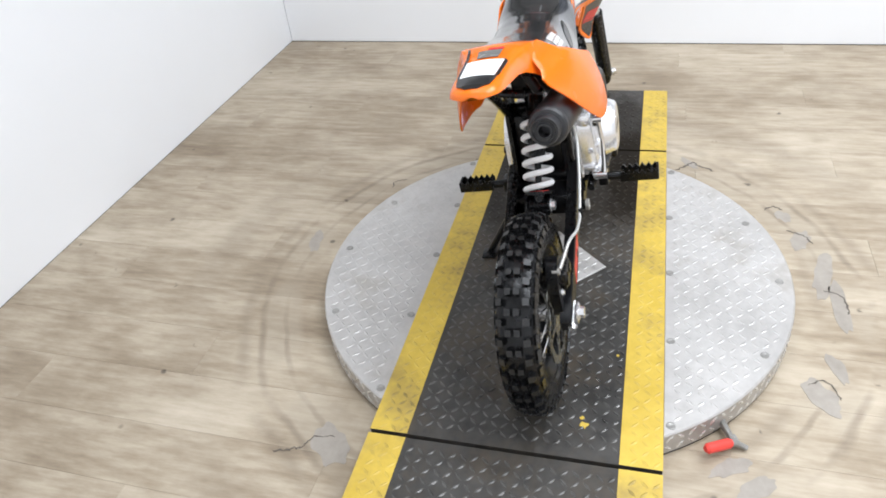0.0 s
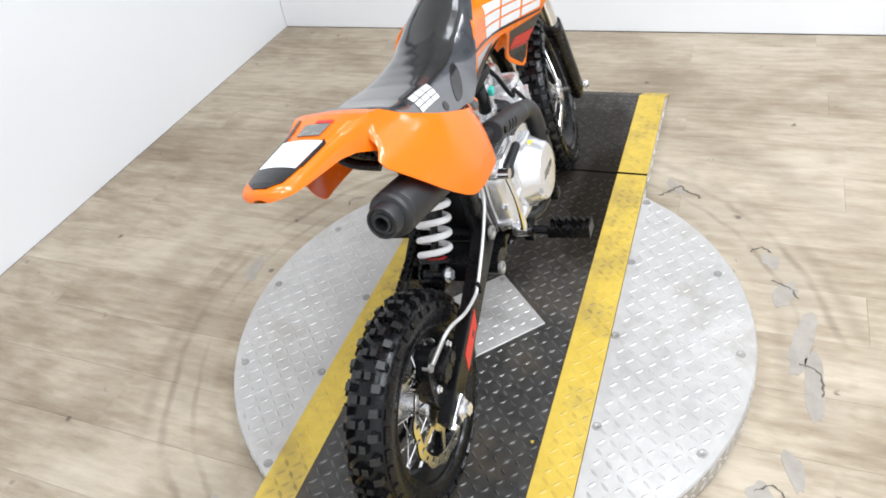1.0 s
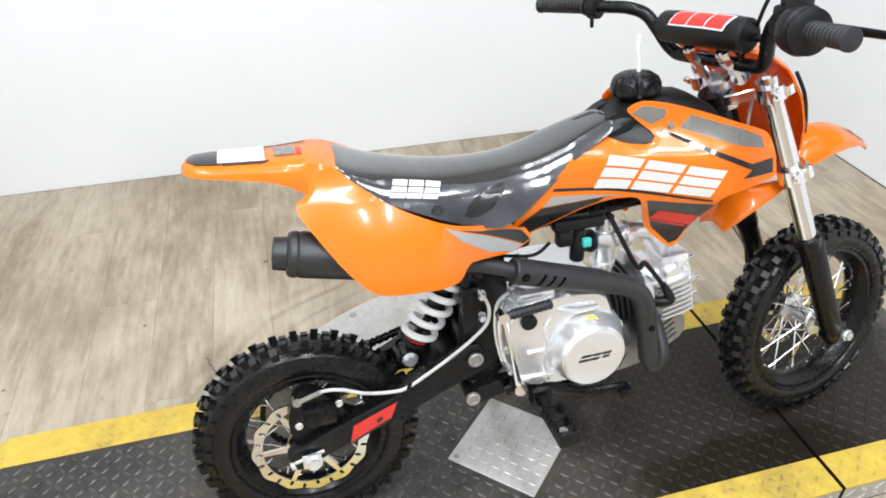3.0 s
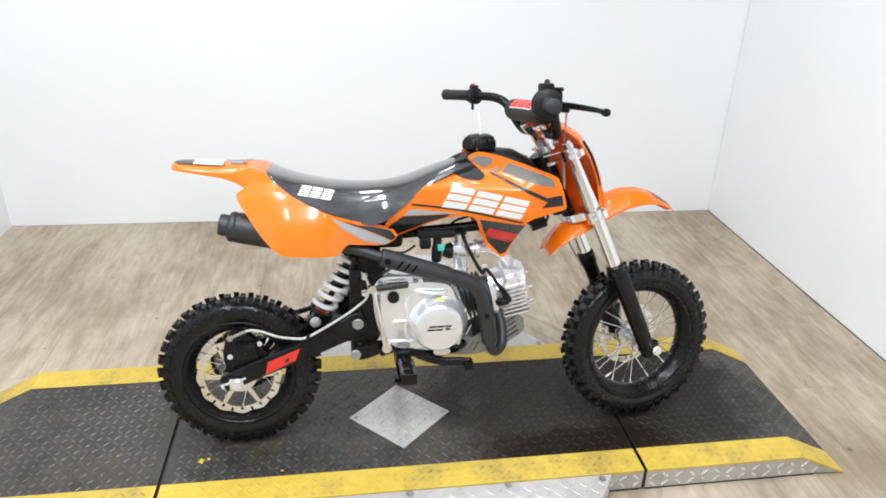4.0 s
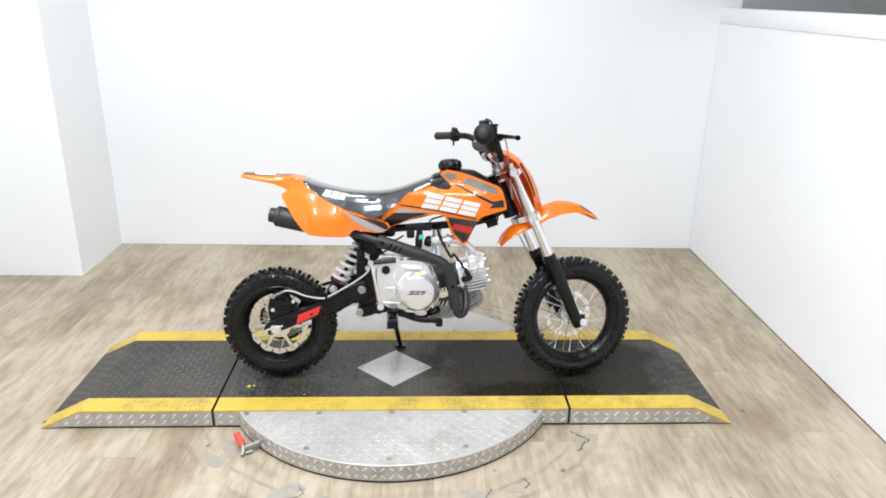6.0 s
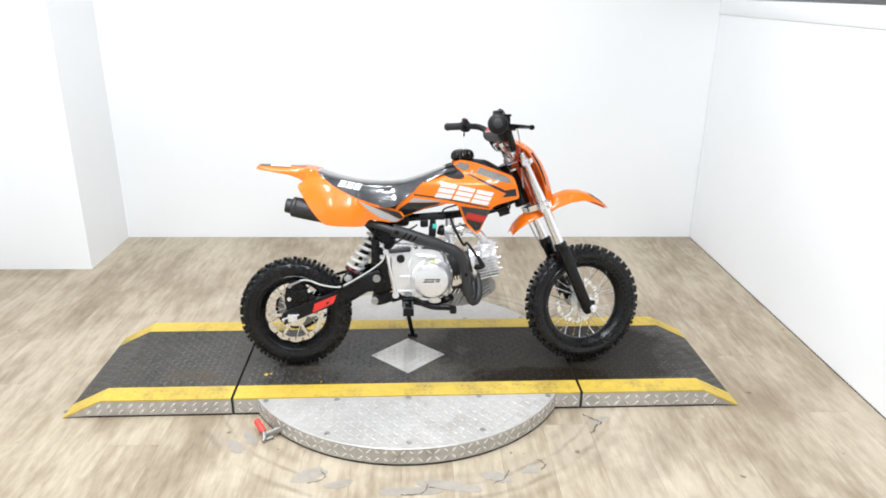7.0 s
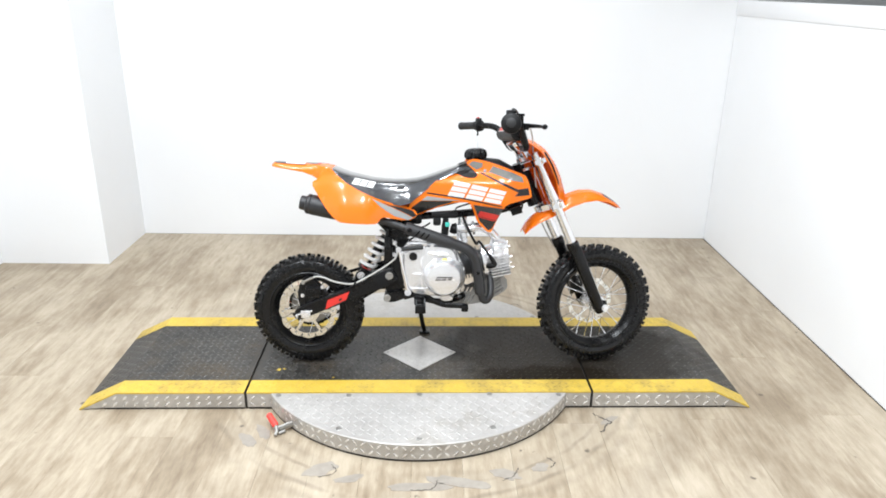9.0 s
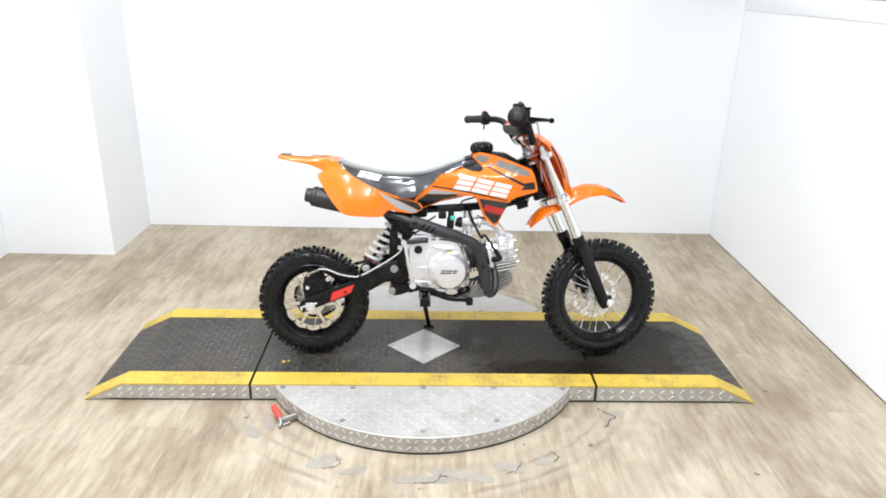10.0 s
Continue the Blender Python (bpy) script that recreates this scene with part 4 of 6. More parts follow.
# shock absorber
S0, S1 = Vector((-0.213, -0.002, 0.312)), Vector((-0.088, -0.002, 0.508))
sd_ = (S1 - S0).normalized()
g = Geo()
rod(g, S0 + sd_ * 0.03, S0 + sd_ * 0.11, 0.007)
rod(g, S0 + sd_ * 0.1, S1 - sd_ * 0.005, 0.017)
rod(g, S0 + Vector((0, -0.02, 0)), S0 + Vector((0, 0.02, 0)), 0.014)
rod(g, S0 + sd_ * 0.0, S0 + sd_ * 0.032, 0.012)
rod(g, S0 + sd_ * 0.024, S0 + sd_ * 0.03, 0.03, 24)
rod(g, S0 + sd_ * 0.185, S0 + sd_ * 0.194, 0.03, 24)
rod(g, S1 + Vector((0, -0.02, 0)), S1 + Vector((0, 0.02, 0)), 0.014)
shock = bp("shock_absorber", g, BLACK, "black rear shock absorber with white coil spring")
g = Geo()
pts, e1 = [], Vector((0, 1, 0))
e2 = sd_.cross(e1)
turns = 5.6
for k in range(int(turns * 20) + 1):
    a = 2 * math.pi * k / 20
    h = 0.034 + 0.148 * k / (turns * 20)
    pts.append(S0 + sd_ * h + e1 * math.cos(a) * 0.0265 + e2 * math.sin(a) * 0.0265)
tube(g, pts, 0.0062, 8)
bp("coil_spring", g, WHITE, "white painted coil spring", shock)
g = Geo()
rod(g, S0 + sd_ * 0.03, S0 + sd_ * 0.0315, 0.0205, 24)
bp("spring_seat", g, RED, "thin red spring seat", shock)
g = Geo()
bolt(g, S0 + Vector((0, -0.02, 0)), (0, -1, 0), 0.0105, 0.012)
bp("shock_bolt", g, STEEL, "", shock)
for sd in (-1, 1):
    g = Geo()
    sheet(g, rounded([(-0.235, 0.295), (-0.19, 0.29), (-0.17, 0.31), (-0.195, 0.33), (-0.225, 0.33)], 1), lambda u, w: (u, sd * 0.0215 + (-0.003 if sd < 0 else 0), w), (0, 0.004, 0), 0.03)
    bp("shock_lug", g, BLACK)

# frame
g = Geo()
tube(g, spline([(0.352, 0, 0.66), (0.25, 0, 0.625), (0.1, 0, 0.585), (-0.02, 0, 0.555), (-0.08, 0, 0.51), (-0.1, 0, 0.45)]), 0.019, 12)
rod(g, (0.338, 0, 0.715), (0.402, 0, 0.572), 0.027, 20)
tube(g, spline([(0.385, 0, 0.60), (0.30, 0, 0.555), (0.2, 0, 0.54), (0.06, 0, 0.53), (-0.06, 0, 0.52)]), 0.013, 10)
for sd in (-1, 1):
    tube(g, spline([(-0.06, sd * 0.03, 0.54), (-0.15, sd * 0.055, 0.585), (-0.25, sd * 0.055, 0.635), (-0.33, sd * 0.035, 0.672)]), 0.0095, 10)
    tube(g, spline([(-0.095, sd * 0.05, 0.46), (-0.16, sd * 0.055, 0.53), (-0.25, sd * 0.055, 0.605), (-0.31, sd * 0.045, 0.65)]), 0.0095, 10)
    sheet(g, rounded([(-0.135, 0.27), (-0.075, 0.258), (-0.05, 0.29), (-0.056, 0.38), (-0.046, 0.46), (-0.055, 0.52), (-0.118, 0.515), (-0.125, 0.45), (-0.132, 0.36)], 1), lambda u, w: (u, sd * 0.058, w), (0, -sd * 0.008, 0), 0.03)
    sheet(g, rounded([(-0.13, 0.235), (-0.10, 0.228), (-0.04, 0.25), (0.0, 0.25), (0.0, 0.268), (-0.05, 0.272), (-0.12, 0.262)], 1), lambda u, w: (u, sd * 0.076, w), (0, -sd * 0.018, 0), 0.03)
rod(g, (-0.119, -0.081, 0.247), (-0.119, 0.078, 0.247), 0.0115)
rod(g, (-0.07, -0.05, 0.47), (-0.07, 0.05, 0.47), 0.012)
box(g, -0.112, -0.09, -0.047, 0.047, 0.29, 0.47, 0.005)
tube(g, spline([(-0.02, -0.065, 0.252), (0.03, -0.07, 0.236), (0.07, -0.07, 0.232), (0.12, -0.065, 0.24), (0.15, -0.05, 0.25)]), 0.011)
tube(g, spline([(-0.02, 0.065, 0.252), (0.03, 0.07, 0.236), (0.07, 0.07, 0.232), (0.12, 0.065, 0.24), (0.15, 0.05, 0.25)]), 0.011)
bp("main_frame", g, BLACK, "black tubular steel frame")

# rear master cylinder beside the frame plate
g = Geo()
box(g, -0.128, -0.1, -0.07, -0.046, 0.375, 0.462, 0.004)
rod(g, (-0.108, -0.06, 0.375), (-0.102, -0.07, 0.30), 0.0055)
rod(g, (-0.118, -0.058, 0.462), (-0.112, -0.058, 0.49), 0.008)
mc = bp("master_cylinder", g, BLACK, "black rear brake master cylinder")
for z in (0.397, 0.44):
    bp("cylinder_bolt", bolt(Geo(), (-0.093, -0.052, z), (0, -1, 0), 0.0062, 0.018), STEEL, "", mc)

# ---- engine ----
CASE = [(-0.07, 0.425), (-0.074, 0.36), (-0.06, 0.29), (-0.04, 0.262), (0.0, 0.252), (0.10, 0.252), (0.145, 0.262), (0.155, 0.31), (0.146, 0.36), (0.13, 0.40), (0.115, 0.44), (0.05, 0.45), (-0.03, 0.444)]


def shrink(poly, k, c=None):
    cx = sum(p[0] for p in poly) / len(poly) if c is None else c[0]
    cy = sum(p[1] for p in poly) / len(poly) if c is None else c[1]
    return [(cx + (x - cx) * k, cy + (y - cy) * k) for x, y in poly]


def stack(g, poly, steps, mat=0):
    """Rings of one outline, each scaled and at its own v."""
    base = dense(rounded(poly, 2), 0.02)
    loft(g, [[Vector((x, v, z)) for x, z in shrink(base, k)] for v, k in steps], mat, close=True)


g = Geo()
stack(g, CASE, [(-0.062, 0.96), (-0.06, 1.0), (0.06, 1.0), (0.062, 0.97)])
engine = bp("engine", g, CAST, "silver cast aluminium horizontal engine")
g = Geo()
stack(g, CASE, [(-0.0645, 0.95), (-0.065, 0.975), (-0.073, 0.975), (-0.0745, 0.94), (-0.09, 0.925), (-0.1, 0.905), (-0.105, 0.87), (-0.107, 0.6)])
# upper shelf and ribs of the side cover
box(g, -0.062, 0.03, -0.1, -0.064, 0.398, 0.432, 0.009)
box(g, -0.03, 0.04, -0.112, -0.1, 0.335, 0.342, 0.002)
box(g, -0.04, 0.02, -0.111, -0.1, 0.283, 0.29, 0.002)
for k in range(3):
    rod(g, (-0.055 + 0.006 * k, -0.1, 0.30 + 0.04 * k), (-0.055 + 0.006 * k, -0.07, 0.30 + 0.04 * k), 0.006, 12)
tube(g, spline([(0.018, -0.1, 0.415), (0.0, -0.106, 0.385), (0.004, -0.108, 0.35), (0.0, -0.108, 0.315), (0.012, -0.104, 0.275)]), 0.0045, 8)
tube(g, spline([(0.02, -0.1, 0.415), (0.05, -0.112, 0.412), (0.09, -0.112, 0.41)]), 0.006, 8)
bp("side_cover", g, CAST, "silver engine side cover", engine)
g = Geo()
stack(g, CASE, [(-0.0618, 0.955), (-0.0648, 0.955)])
bp("gasket", g, SHADOW_GAP, "dark gasket seam", engine)
g = box(Geo(), -0.05, 0.02, -0.102, -0.07, 0.436, 0.452, 0.005)
rod(g, (-0.045, -0.1, 0.447), (-0.045, -0.11, 0.447), 0.006, 6)
rod(g, (0.036, -0.098, 0.44), (0.036, -0.112, 0.44), 0.0065, 6)
bp("upper_cover", g, CAST, "silver upper gearbox cover", engine)
CC = Vector((0.076, 0, 0.33))
g = Geo()
revolve(g, [(0.09, 0.076), (0.106, 0.071), (0.122, 0.0635), (0.133, 0.059), (0.1385, 0.057), (0.1405, 0.055), (0.14, 0.0535), (0.1425, 0.052), (0.1435, 0.0485), (0.1435, 0.0)], CC, (0, -1, 0), 56)
bp("clutch_cover", g, CAST, "round silver clutch cover", engine, 28)
g = Geo()
fc = lambda u, w: (u, -0.1441, w)
for k, (a, b, h) in enumerate(((-0.026, -0.008, 0.007), (-0.006, 0.010, 0.007), (0.012, 0.027, 0.007), (-0.03, -0.012, -0.001), (-0.01, 0.006, -0.001), (0.012, 0.024, 0.0))):
    sheet(g, [(CC.x + a, CC.z + h - 0.003), (CC.x + b, CC.z + h - 0.003), (CC.x + b + 0.003, CC.z + h + 0.0016), (CC.x + a + 0.003, CC.z + h + 0.0016)], fc, (0, 0.001, 0), 0.02)
bp("cover_mark", g, DECAL, "plain dark slanted bars", engine, 0)
g = Geo()
sheet(g, [(0.078 + math.cos(a) * 0.0105, 0.391 + math.sin(a) * 0.006) for a in np.linspace(0, 2 * math.pi, 20, endpoint=False)], lambda u, w: (u, -0.1245 + (w - 0.391) * 1.35, w), (0, 0.002, 0), 0.02)
bp("yellow_sticker", g, YELLOW_DOT, "small oval yellow sticker", engine, 0)
g = Geo()
revolve(g, [(0.095, 0.014), (0.112, 0.0138), (0.114, 0.012), (0.114, 0)], (-0.028, 0, 0.402), (0, -1, 0), 20)
bp("oil_filler", g, PLASTIC, "black oil filler cap", engine)
# side cover screws
for u, w in ((-0.058, 0.412), (-0.062, 0.345), (-0.045, 0.277), (0.02, 0.262), (0.128, 0.272), (0.142, 0.355), (0.1, 0.425), (0.015, 0.432)):
    bp("cover_screw", bolt(Geo(), (u, -0.092, w), (0, -1, 0), 0.0048, 0.01), STEEL, "", engine)
# flywheel side
g = Geo()
revolve(g, [(0.06, 0.078), (0.095, 0.074), (0.105, 0.064), (0.108, 0.0)], (0.07, 0, 0.335), (0, 1, 0), 40)
box(g, -0.07, 0.02, 0.06, 0.088, 0.30, 0.40, 0.01)
bp("flywheel_cover", g, CAST, "", engine)

# cylinder and head lie forward
AXIS = Vector((math.cos(radians(12)), 0, math.sin(radians(12))))
UPV = Vector((-AXIS.z, 0, AXIS.x))
C0 = Vector((0.125, 0, 0.345))


def fin(g, d, hv, hw, th, r=0.008):
    poly = rounded([(-hv, -hw), (hv, -hw), (hv, hw), (-hv, hw)], 2)
    rings = [[C0 + AXIS * (d + q) + Vector((0, a, 0)) + UPV * b for a, b in poly] for q in (-th, th)]
    return loft(g, rings, close=True)


g = Geo()
rod(g, C0, C0 + AXIS * 0.1, 0.041, 24)
cylinder = bp("cylinder", g, CAST_DARK, "dark finned engine cylinder")
for k in range(7):
    bp("cooling_fin", fin(Geo(), 0.016 + k * 0.0105, 0.054, 0.052, 0.0017), CAST_DARK, "", cylinder)
g = Geo()
fin(g, 0.128, 0.046, 0.05, 0.03)
fin(g, 0.101, 0.06, 0.064, 0.006)
head_fins = []
for k in range(8):
    zc = -0.054 + k * 0.0105
    poly = rounded([(0.1, -0.062), (0.178, -0.062), (0.185, -0.05), (0.185, 0.05), (0.178, 0.062), (0.1, 0.062)], 1)
    head_fins.append(loft(Geo(), [[C0 + AXIS * a + Vector((0, b, 0)) + UPV * (zc + q) for a, b in poly] for q in (-0.0018, 0.0018)], close=True))
fin(g, 0.176, 0.048, 0.05, 0.012)
box(g, 0.245, 0.305, -0.045, 0.035, 0.395, 0.44, 0.012)
revolve(g, [(0.04, 0.022), (0.05, 0.021), (0.055, 0.016), (0.056, 0.006), (0.056, 0.0)], (0.268, 0, 0.404), (0, -1, 0), 28)
head = bp("cylinder_head", g, CAST, "silver finned cylinder head")
for f in head_fins:
    bp("cooling_fin", f, CAST, "", head)
for a, b in ((-0.036, -0.038), (0.036, -0.038), (-0.036, 0.04), (0.036, 0.04), (-0.048, 0.005)):
    p = C0 + AXIS * 0.184 + Vector((0, a, 0)) + UPV * b
    g = rod(Geo(), p, p + AXIS * 0.016, 0.0045, 8)
    rod(g, p, p + AXIS * 0.007, 0.0075, 6)
    bp("head_stud", g, STEEL)
# slotted skid plate under the case, turned up below the head
g = Geo()
GUARD = [(0.112, 0.226), (0.124, 0.262), (0.186, 0.26), (0.243, 0.322), (0.3, 0.316), (0.306, 0.272), (0.258, 0.24), (0.2, 0.217), (0.13, 0.215)]
for sd in (-1, 1):
    slots = [[(x, z), (x + 0.004, z - 0.003), (x + 0.036, z + 0.019), (x + 0.032, z + 0.022)] for x, z in ((0.254, 0.255), (0.249, 0.266), (0.246, 0.278), (0.243, 0.29))]
    slots += [[(x, 0.222), (x + 0.004, 0.222), (x + 0.018, 0.25), (x + 0.014, 0.25)] for x in (0.13, 0.144, 0.158, 0.172)]
    sheet(g, rounded(GUARD, 1), lambda u, w: (u, sd * 0.052, w), (0, -sd * 0.003, 0), 0.03, slots)
FLOOR_U, FLOOR_W = [0.112, 0.13, 0.2, 0.258, 0.306], [0.226, 0.215, 0.217, 0.24, 0.272]
sheet(g, [(0.118, -0.051), (0.304, -0.051), (0.304, 0.051), (0.118, 0.051)], lambda u, v: (u, v, float(np.interp(u, FLOOR_U, FLOOR_W)) + 0.003), (0, 0, 0.003), 0.02)
bp("engine_guard", g, SKID, "slotted grey aluminium skid plate", engine)
g = Geo()
sheet(g, [(0.088 + math.cos(a) * 0.021, 0.252 + math.sin(a) * 0.0095) for a in np.linspace(0, 2 * math.pi, 24, endpoint=False)], lambda u, w: (u, -0.1045, w), (0, 0.03, 0), 0.02)
bp("sump_boss", g, CAST, "", engine)

# air box under the seat
g = Geo()
box(g, -0.085, 0.002, -0.046, 0.046, 0.502, 0.553, 0.012)
box(g, -0.06, -0.015, -0.052, -0.044, 0.51, 0.54, 0.004)
bp("air_box", g, PLASTIC, "black plastic air box")

# carburettor and intake
g = Geo()
rod(g, (0.143, -0.02, 0.425), (0.143, -0.02, 0.475), 0.019, 20)
rod(g, (0.143, -0.02, 0.435), (0.143, -0.02, 0.442), 0.022, 20)
box(g, 0.122, 0.166, -0.04, 0.002, 0.47, 0.502, 0.006)
rod(g, (0.143, -0.02, 0.50), (0.143, -0.02, 0.527), 0.016, 18)
rod(g, (0.115, -0.02, 0.483), (0.175, -0.02, 0.485), 0.017, 18)
carb = bp("carburettor", g, CAST, "small silver carburettor")
g = Geo()
tube(g, spline([(0.17, -0.02, 0.485), (0.2, -0.018, 0.49), (0.235, -0.012, 0.478), (0.262, -0.005, 0.45), (0.272, 0, 0.42)]), 0.0155, 14)
rod(g, (0.178, -0.02, 0.486), (0.186, -0.02, 0.487), 0.024, 16)
bp("intake_pipe", g, CAST, "curved silver intake pipe", carb)
g = Geo()
tube(g, spline([(0.125, -0.02, 0.483), (0.112, -0.02, 0.484), (0.104, -0.018, 0.486)]), [0.0175, 0.0185, 0.0165], 16)
rod(g, (0.12, -0.02, 0.4835), (0.114, -0.02, 0.484), 0.0205, 16)
bp("inlet_boot", g, PLASTIC, "short black rubber inlet boot", carb)
g = Geo()
revolve(g, [(0.0, 0.0), (0.0, 0.009), (0.004, 0.0125), (0.036, 0.0132), (0.042, 0.011), (0.06, 0.01), (0.06, 0.0)], (0.081, -0.045, 0.465), (0.05, 0, 1), 18)
bp("ignition_coil", g, PLASTIC, "black hanging ignition coil")
g = Geo()
box(g, 0.082, 0.097, -0.068, -0.058, 0.499, 0.514, 0.002)
bp("plug_connector", g, TEAL, "small teal cable connector")
for x0, x1, y0, y1, z0, z1, r in ((0.035, 0.125, -0.058, -0.035, 0.527, 0.548, 0.005), (0.04, 0.067, -0.064, -0.04, 0.502, 0.53, 0.006)):
    bp("ignition_box", box(Geo(), x0, x1, y0, y1, z0, z1, r), PLASTIC, "black ignition box")
g = rod(Geo(), (0.31, -0.05, 0.548), (0.345, -0.05, 0.56), 0.014, 16)
bp("horn_plug", g, PLASTIC, "black cable plug")
g = Geo()
tube(g, spline([(0.14, -0.02, 0.55), (0.152, -0.05, 0.51), (0.188, -0.062, 0.44), (0.2, -0.064, 0.447), (0.225, -0.07, 0.414), (0.248, -0.071, 0.38)]), 0.0045, 8)
tube(g, [(0.236, -0.072, 0.4), (0.25, -0.071, 0.377), (0.258, -0.068, 0.362)], [0.006, 0.0085, 0.008], 12)
tube(g, [(0.258, -0.07, 0.363), (0.246, -0.066, 0.36), (0.232, -0.056, 0.356)], [0.0085, 0.0105, 0.0095], 12)
bp("plug_lead", g, PLASTIC, "black spark plug lead")
for pts, r in (([(0.1, -0.05, 0.55), (0.2, -0.055, 0.56), (0.27, -0.05, 0.565), (0.33, -0.055, 0.55), (0.345, -0.07, 0.575), (0.33, -0.075, 0.595)], 0.0035), ([(0.13, -0.025, 0.527), (0.12, -0.04, 0.56), (0.18, -0.03, 0.58), (0.3, 0.02, 0.62)], 0.003), ([(-0.05, -0.05, 0.50), (0.0, -0.055, 0.495), (0.03, -0.05, 0.51)], 0.003), ([(-0.055, -0.062, 0.46), (-0.035, -0.068, 0.475), (-0.03, -0.06, 0.505)], 0.0035), ([(-0.045, -0.062, 0.45), (-0.02, -0.07, 0.468), (-0.015, -0.06, 0.5)], 0.003)):
    bp("cable", tube(Geo(), spline(pts), r, 8), PLASTIC, "black cable")

# ---- exhaust ----
g = Geo()
EX = [(0.238, -0.03, 0.335), (0.243, -0.06, 0.294), (0.241, -0.085, 0.262), (0.229, -0.088, 0.241), (0.213, -0.096, 0.247), (0.204, -0.098, 0.28), (0.194, -0.096, 0.345), (0.184, -0.096, 0.39), (0.164, -0.096, 0.42), (0.13, -0.096, 0.438), (0.06, -0.1, 0.462), (-0.03, -0.102, 0.493), (-0.1, -0.094, 0.515), (-0.15, -0.098, 0.529), (-0.2, -0.09, 0.541)]
tube(g, spline(EX, 8), 0.0122, 14)
exhaust = bp("exhaust_pipe", g, HEAT, "matt black upswept exhaust")
g = Geo()
SH = spline([(0.2055, -0.098, 0.268), (0.203, -0.099, 0.284), (0.194, -0.098, 0.345), (0.184, -0.098, 0.39), (0.164, -0.098, 0.42), (0.13, -0.098, 0.438), (0.06, -0.102, 0.463), (-0.03, -0.104, 0.494), (-0.055, -0.105, 0.502)], 8)
tube(g, SH, [0.017] + [0.0185] * 30 + [0.0215] * 14 + [0.0205], 18)
shield = bp("heat_shield", g, HEAT, "matt black exhaust heat shield", exhaust)


def on_shield(u, w, off=0.0008):
    """A point on the outer side of the heat shield."""
    cw = float(np.interp(u, [-0.055, -0.03, 0.06, 0.145], [0.502, 0.494, 0.463, 0.433]))
    cv = float(np.interp(u, [-0.055, -0.03, 0.06, 0.145], [-0.105, -0.104, -0.102, -0.098]))
    rr = 0.0212
    h = max(-0.98, min(0.98, (w - cw) / rr))
    return Vector((u, cv - math.sqrt(1 - h * h) * rr - off, w))


for k in range(3):
    g = Geo()
    c = Vector((-0.012 + 0.0165 * k, 0, 0.488 - 0.0055 * k))
    sheet(g, [(c.x - 0.0125, c.z - 0.0125), (c.x - 0.0075, c.z - 0.0135), (c.x + 0.012, c.z + 0.0105), (c.x + 0.0075, c.z + 0.0125)], on_shield, (0, 0.004, 0), 0.006)
    bp("shield_slot", g, SLOT, "", shield, 0)
bp("shield_bolt", bolt(Geo(), (-0.04, -0.124, 0.497), (0, -1, 0), 0.0055, 0.005), BLACK, "", shield)
bp("shield_bolt", bolt(Geo(), (0.194, -0.1155, 0.345), (0, -1, 0), 0.0045, 0.004), BLACK, "", shield)
M0, M1 = Vector((-0.409, -0.078, 0.585)), Vector((-0.19, -0.09, 0.540))
md = (M1 - M0).normalized()
L = (M1 - M0).length
g = Geo()
revolve(g, [(0.022, 0.), (0.022, 0.0093), (0.0, 0.0098), (0.0, 0.0132), (0.004, 0.0145), (0.004, 0.0187), (0.001, 0.02), (0.001, 0.0229), (0.004, 0.0242), (0.02, 0.0247), (0.022, 0.0306), (0.026, 0.0336), (0.034, 0.0344), (0.037, 0.0327), (0.041, 0.0344), (L - 0.05, 0.0344), (L - 0.02, 0.0289), (L, 0.0136)], M0, md, 40)
bp("muffler", g, HEAT, "matt black round silencer", exhaust, 30)
g = Geo()
rod(g, (-0.3, -0.03, 0.665), (-0.3, -0.055, 0.61), 0.009)
tube(g, spline([(-0.295, 0.034, 0.672), (-0.302, 0.036, 0.645), (-0.297, 0.016, 0.612), (-0.292, -0.03, 0.6)]), 0.008)
bp("muffler_bracket", g, BLACK, "", exhaust)

# ---- foot controls ----
def footpeg(sd):
    g = Geo()
    p0, p1 = Vector((-0.008, sd * 0.1, 0.235)), Vector((0.006, sd * 0.235, 0.244))
    rod(g, Vector((-0.012, sd * 0.05, 0.24)), p0 + Vector((0, sd * 0.052, 0)), 0.0095)
    box(g, -0.025, 0.012, min(sd * 0.1, sd * 0.122), max(sd * 0.1, sd * 0.122), 0.22, 0.252, 0.004)
    y0, y1 = sorted((sd * 0.148, sd * 0.228))
    for du in (-0.015, 0.014):
        box(g, -0.003 + du - 0.003, -0.003 + du + 0.003, y0, y1, 0.225, 0.243, 0.001)
        for k in range(6):
            y = sd * (0.154 + 0.0138 * k)
            v = [(-0.003 + du - 0.003, y - 0.006, 0.243), (-0.003 + du + 0.003, y - 0.006, 0.243), (-0.003 + du + 0.003, y + 0.006, 0.243), (-0.003 + du - 0.003, y + 0.006, 0.243), (-0.003 + du - 0.003, y, 0.252), (-0.003 + du + 0.003, y, 0.252)]
            g.add(v, [(0, 1, 5, 4), (2, 3, 4, 5), (0, 4, 3), (1, 2, 5)])
    for k in range(3):
        y = sd * (0.152 + 0.032 * k)
        box(g, -0.018, 0.012, y - 0.003, y + 0.003, 0.226, 0.242, 0.001)
    box(g, -0.021, 0.014, min(sd * 0.226, sd * 0.231), max(sd * 0.226, sd * 0.231), 0.225, 0.25, 0.001)
    g.map(lambda p: p + Vector((0, 0, 0.012)))
    bp("footpeg", g, BLACK, "black toothed folding footpeg", sharp=20)


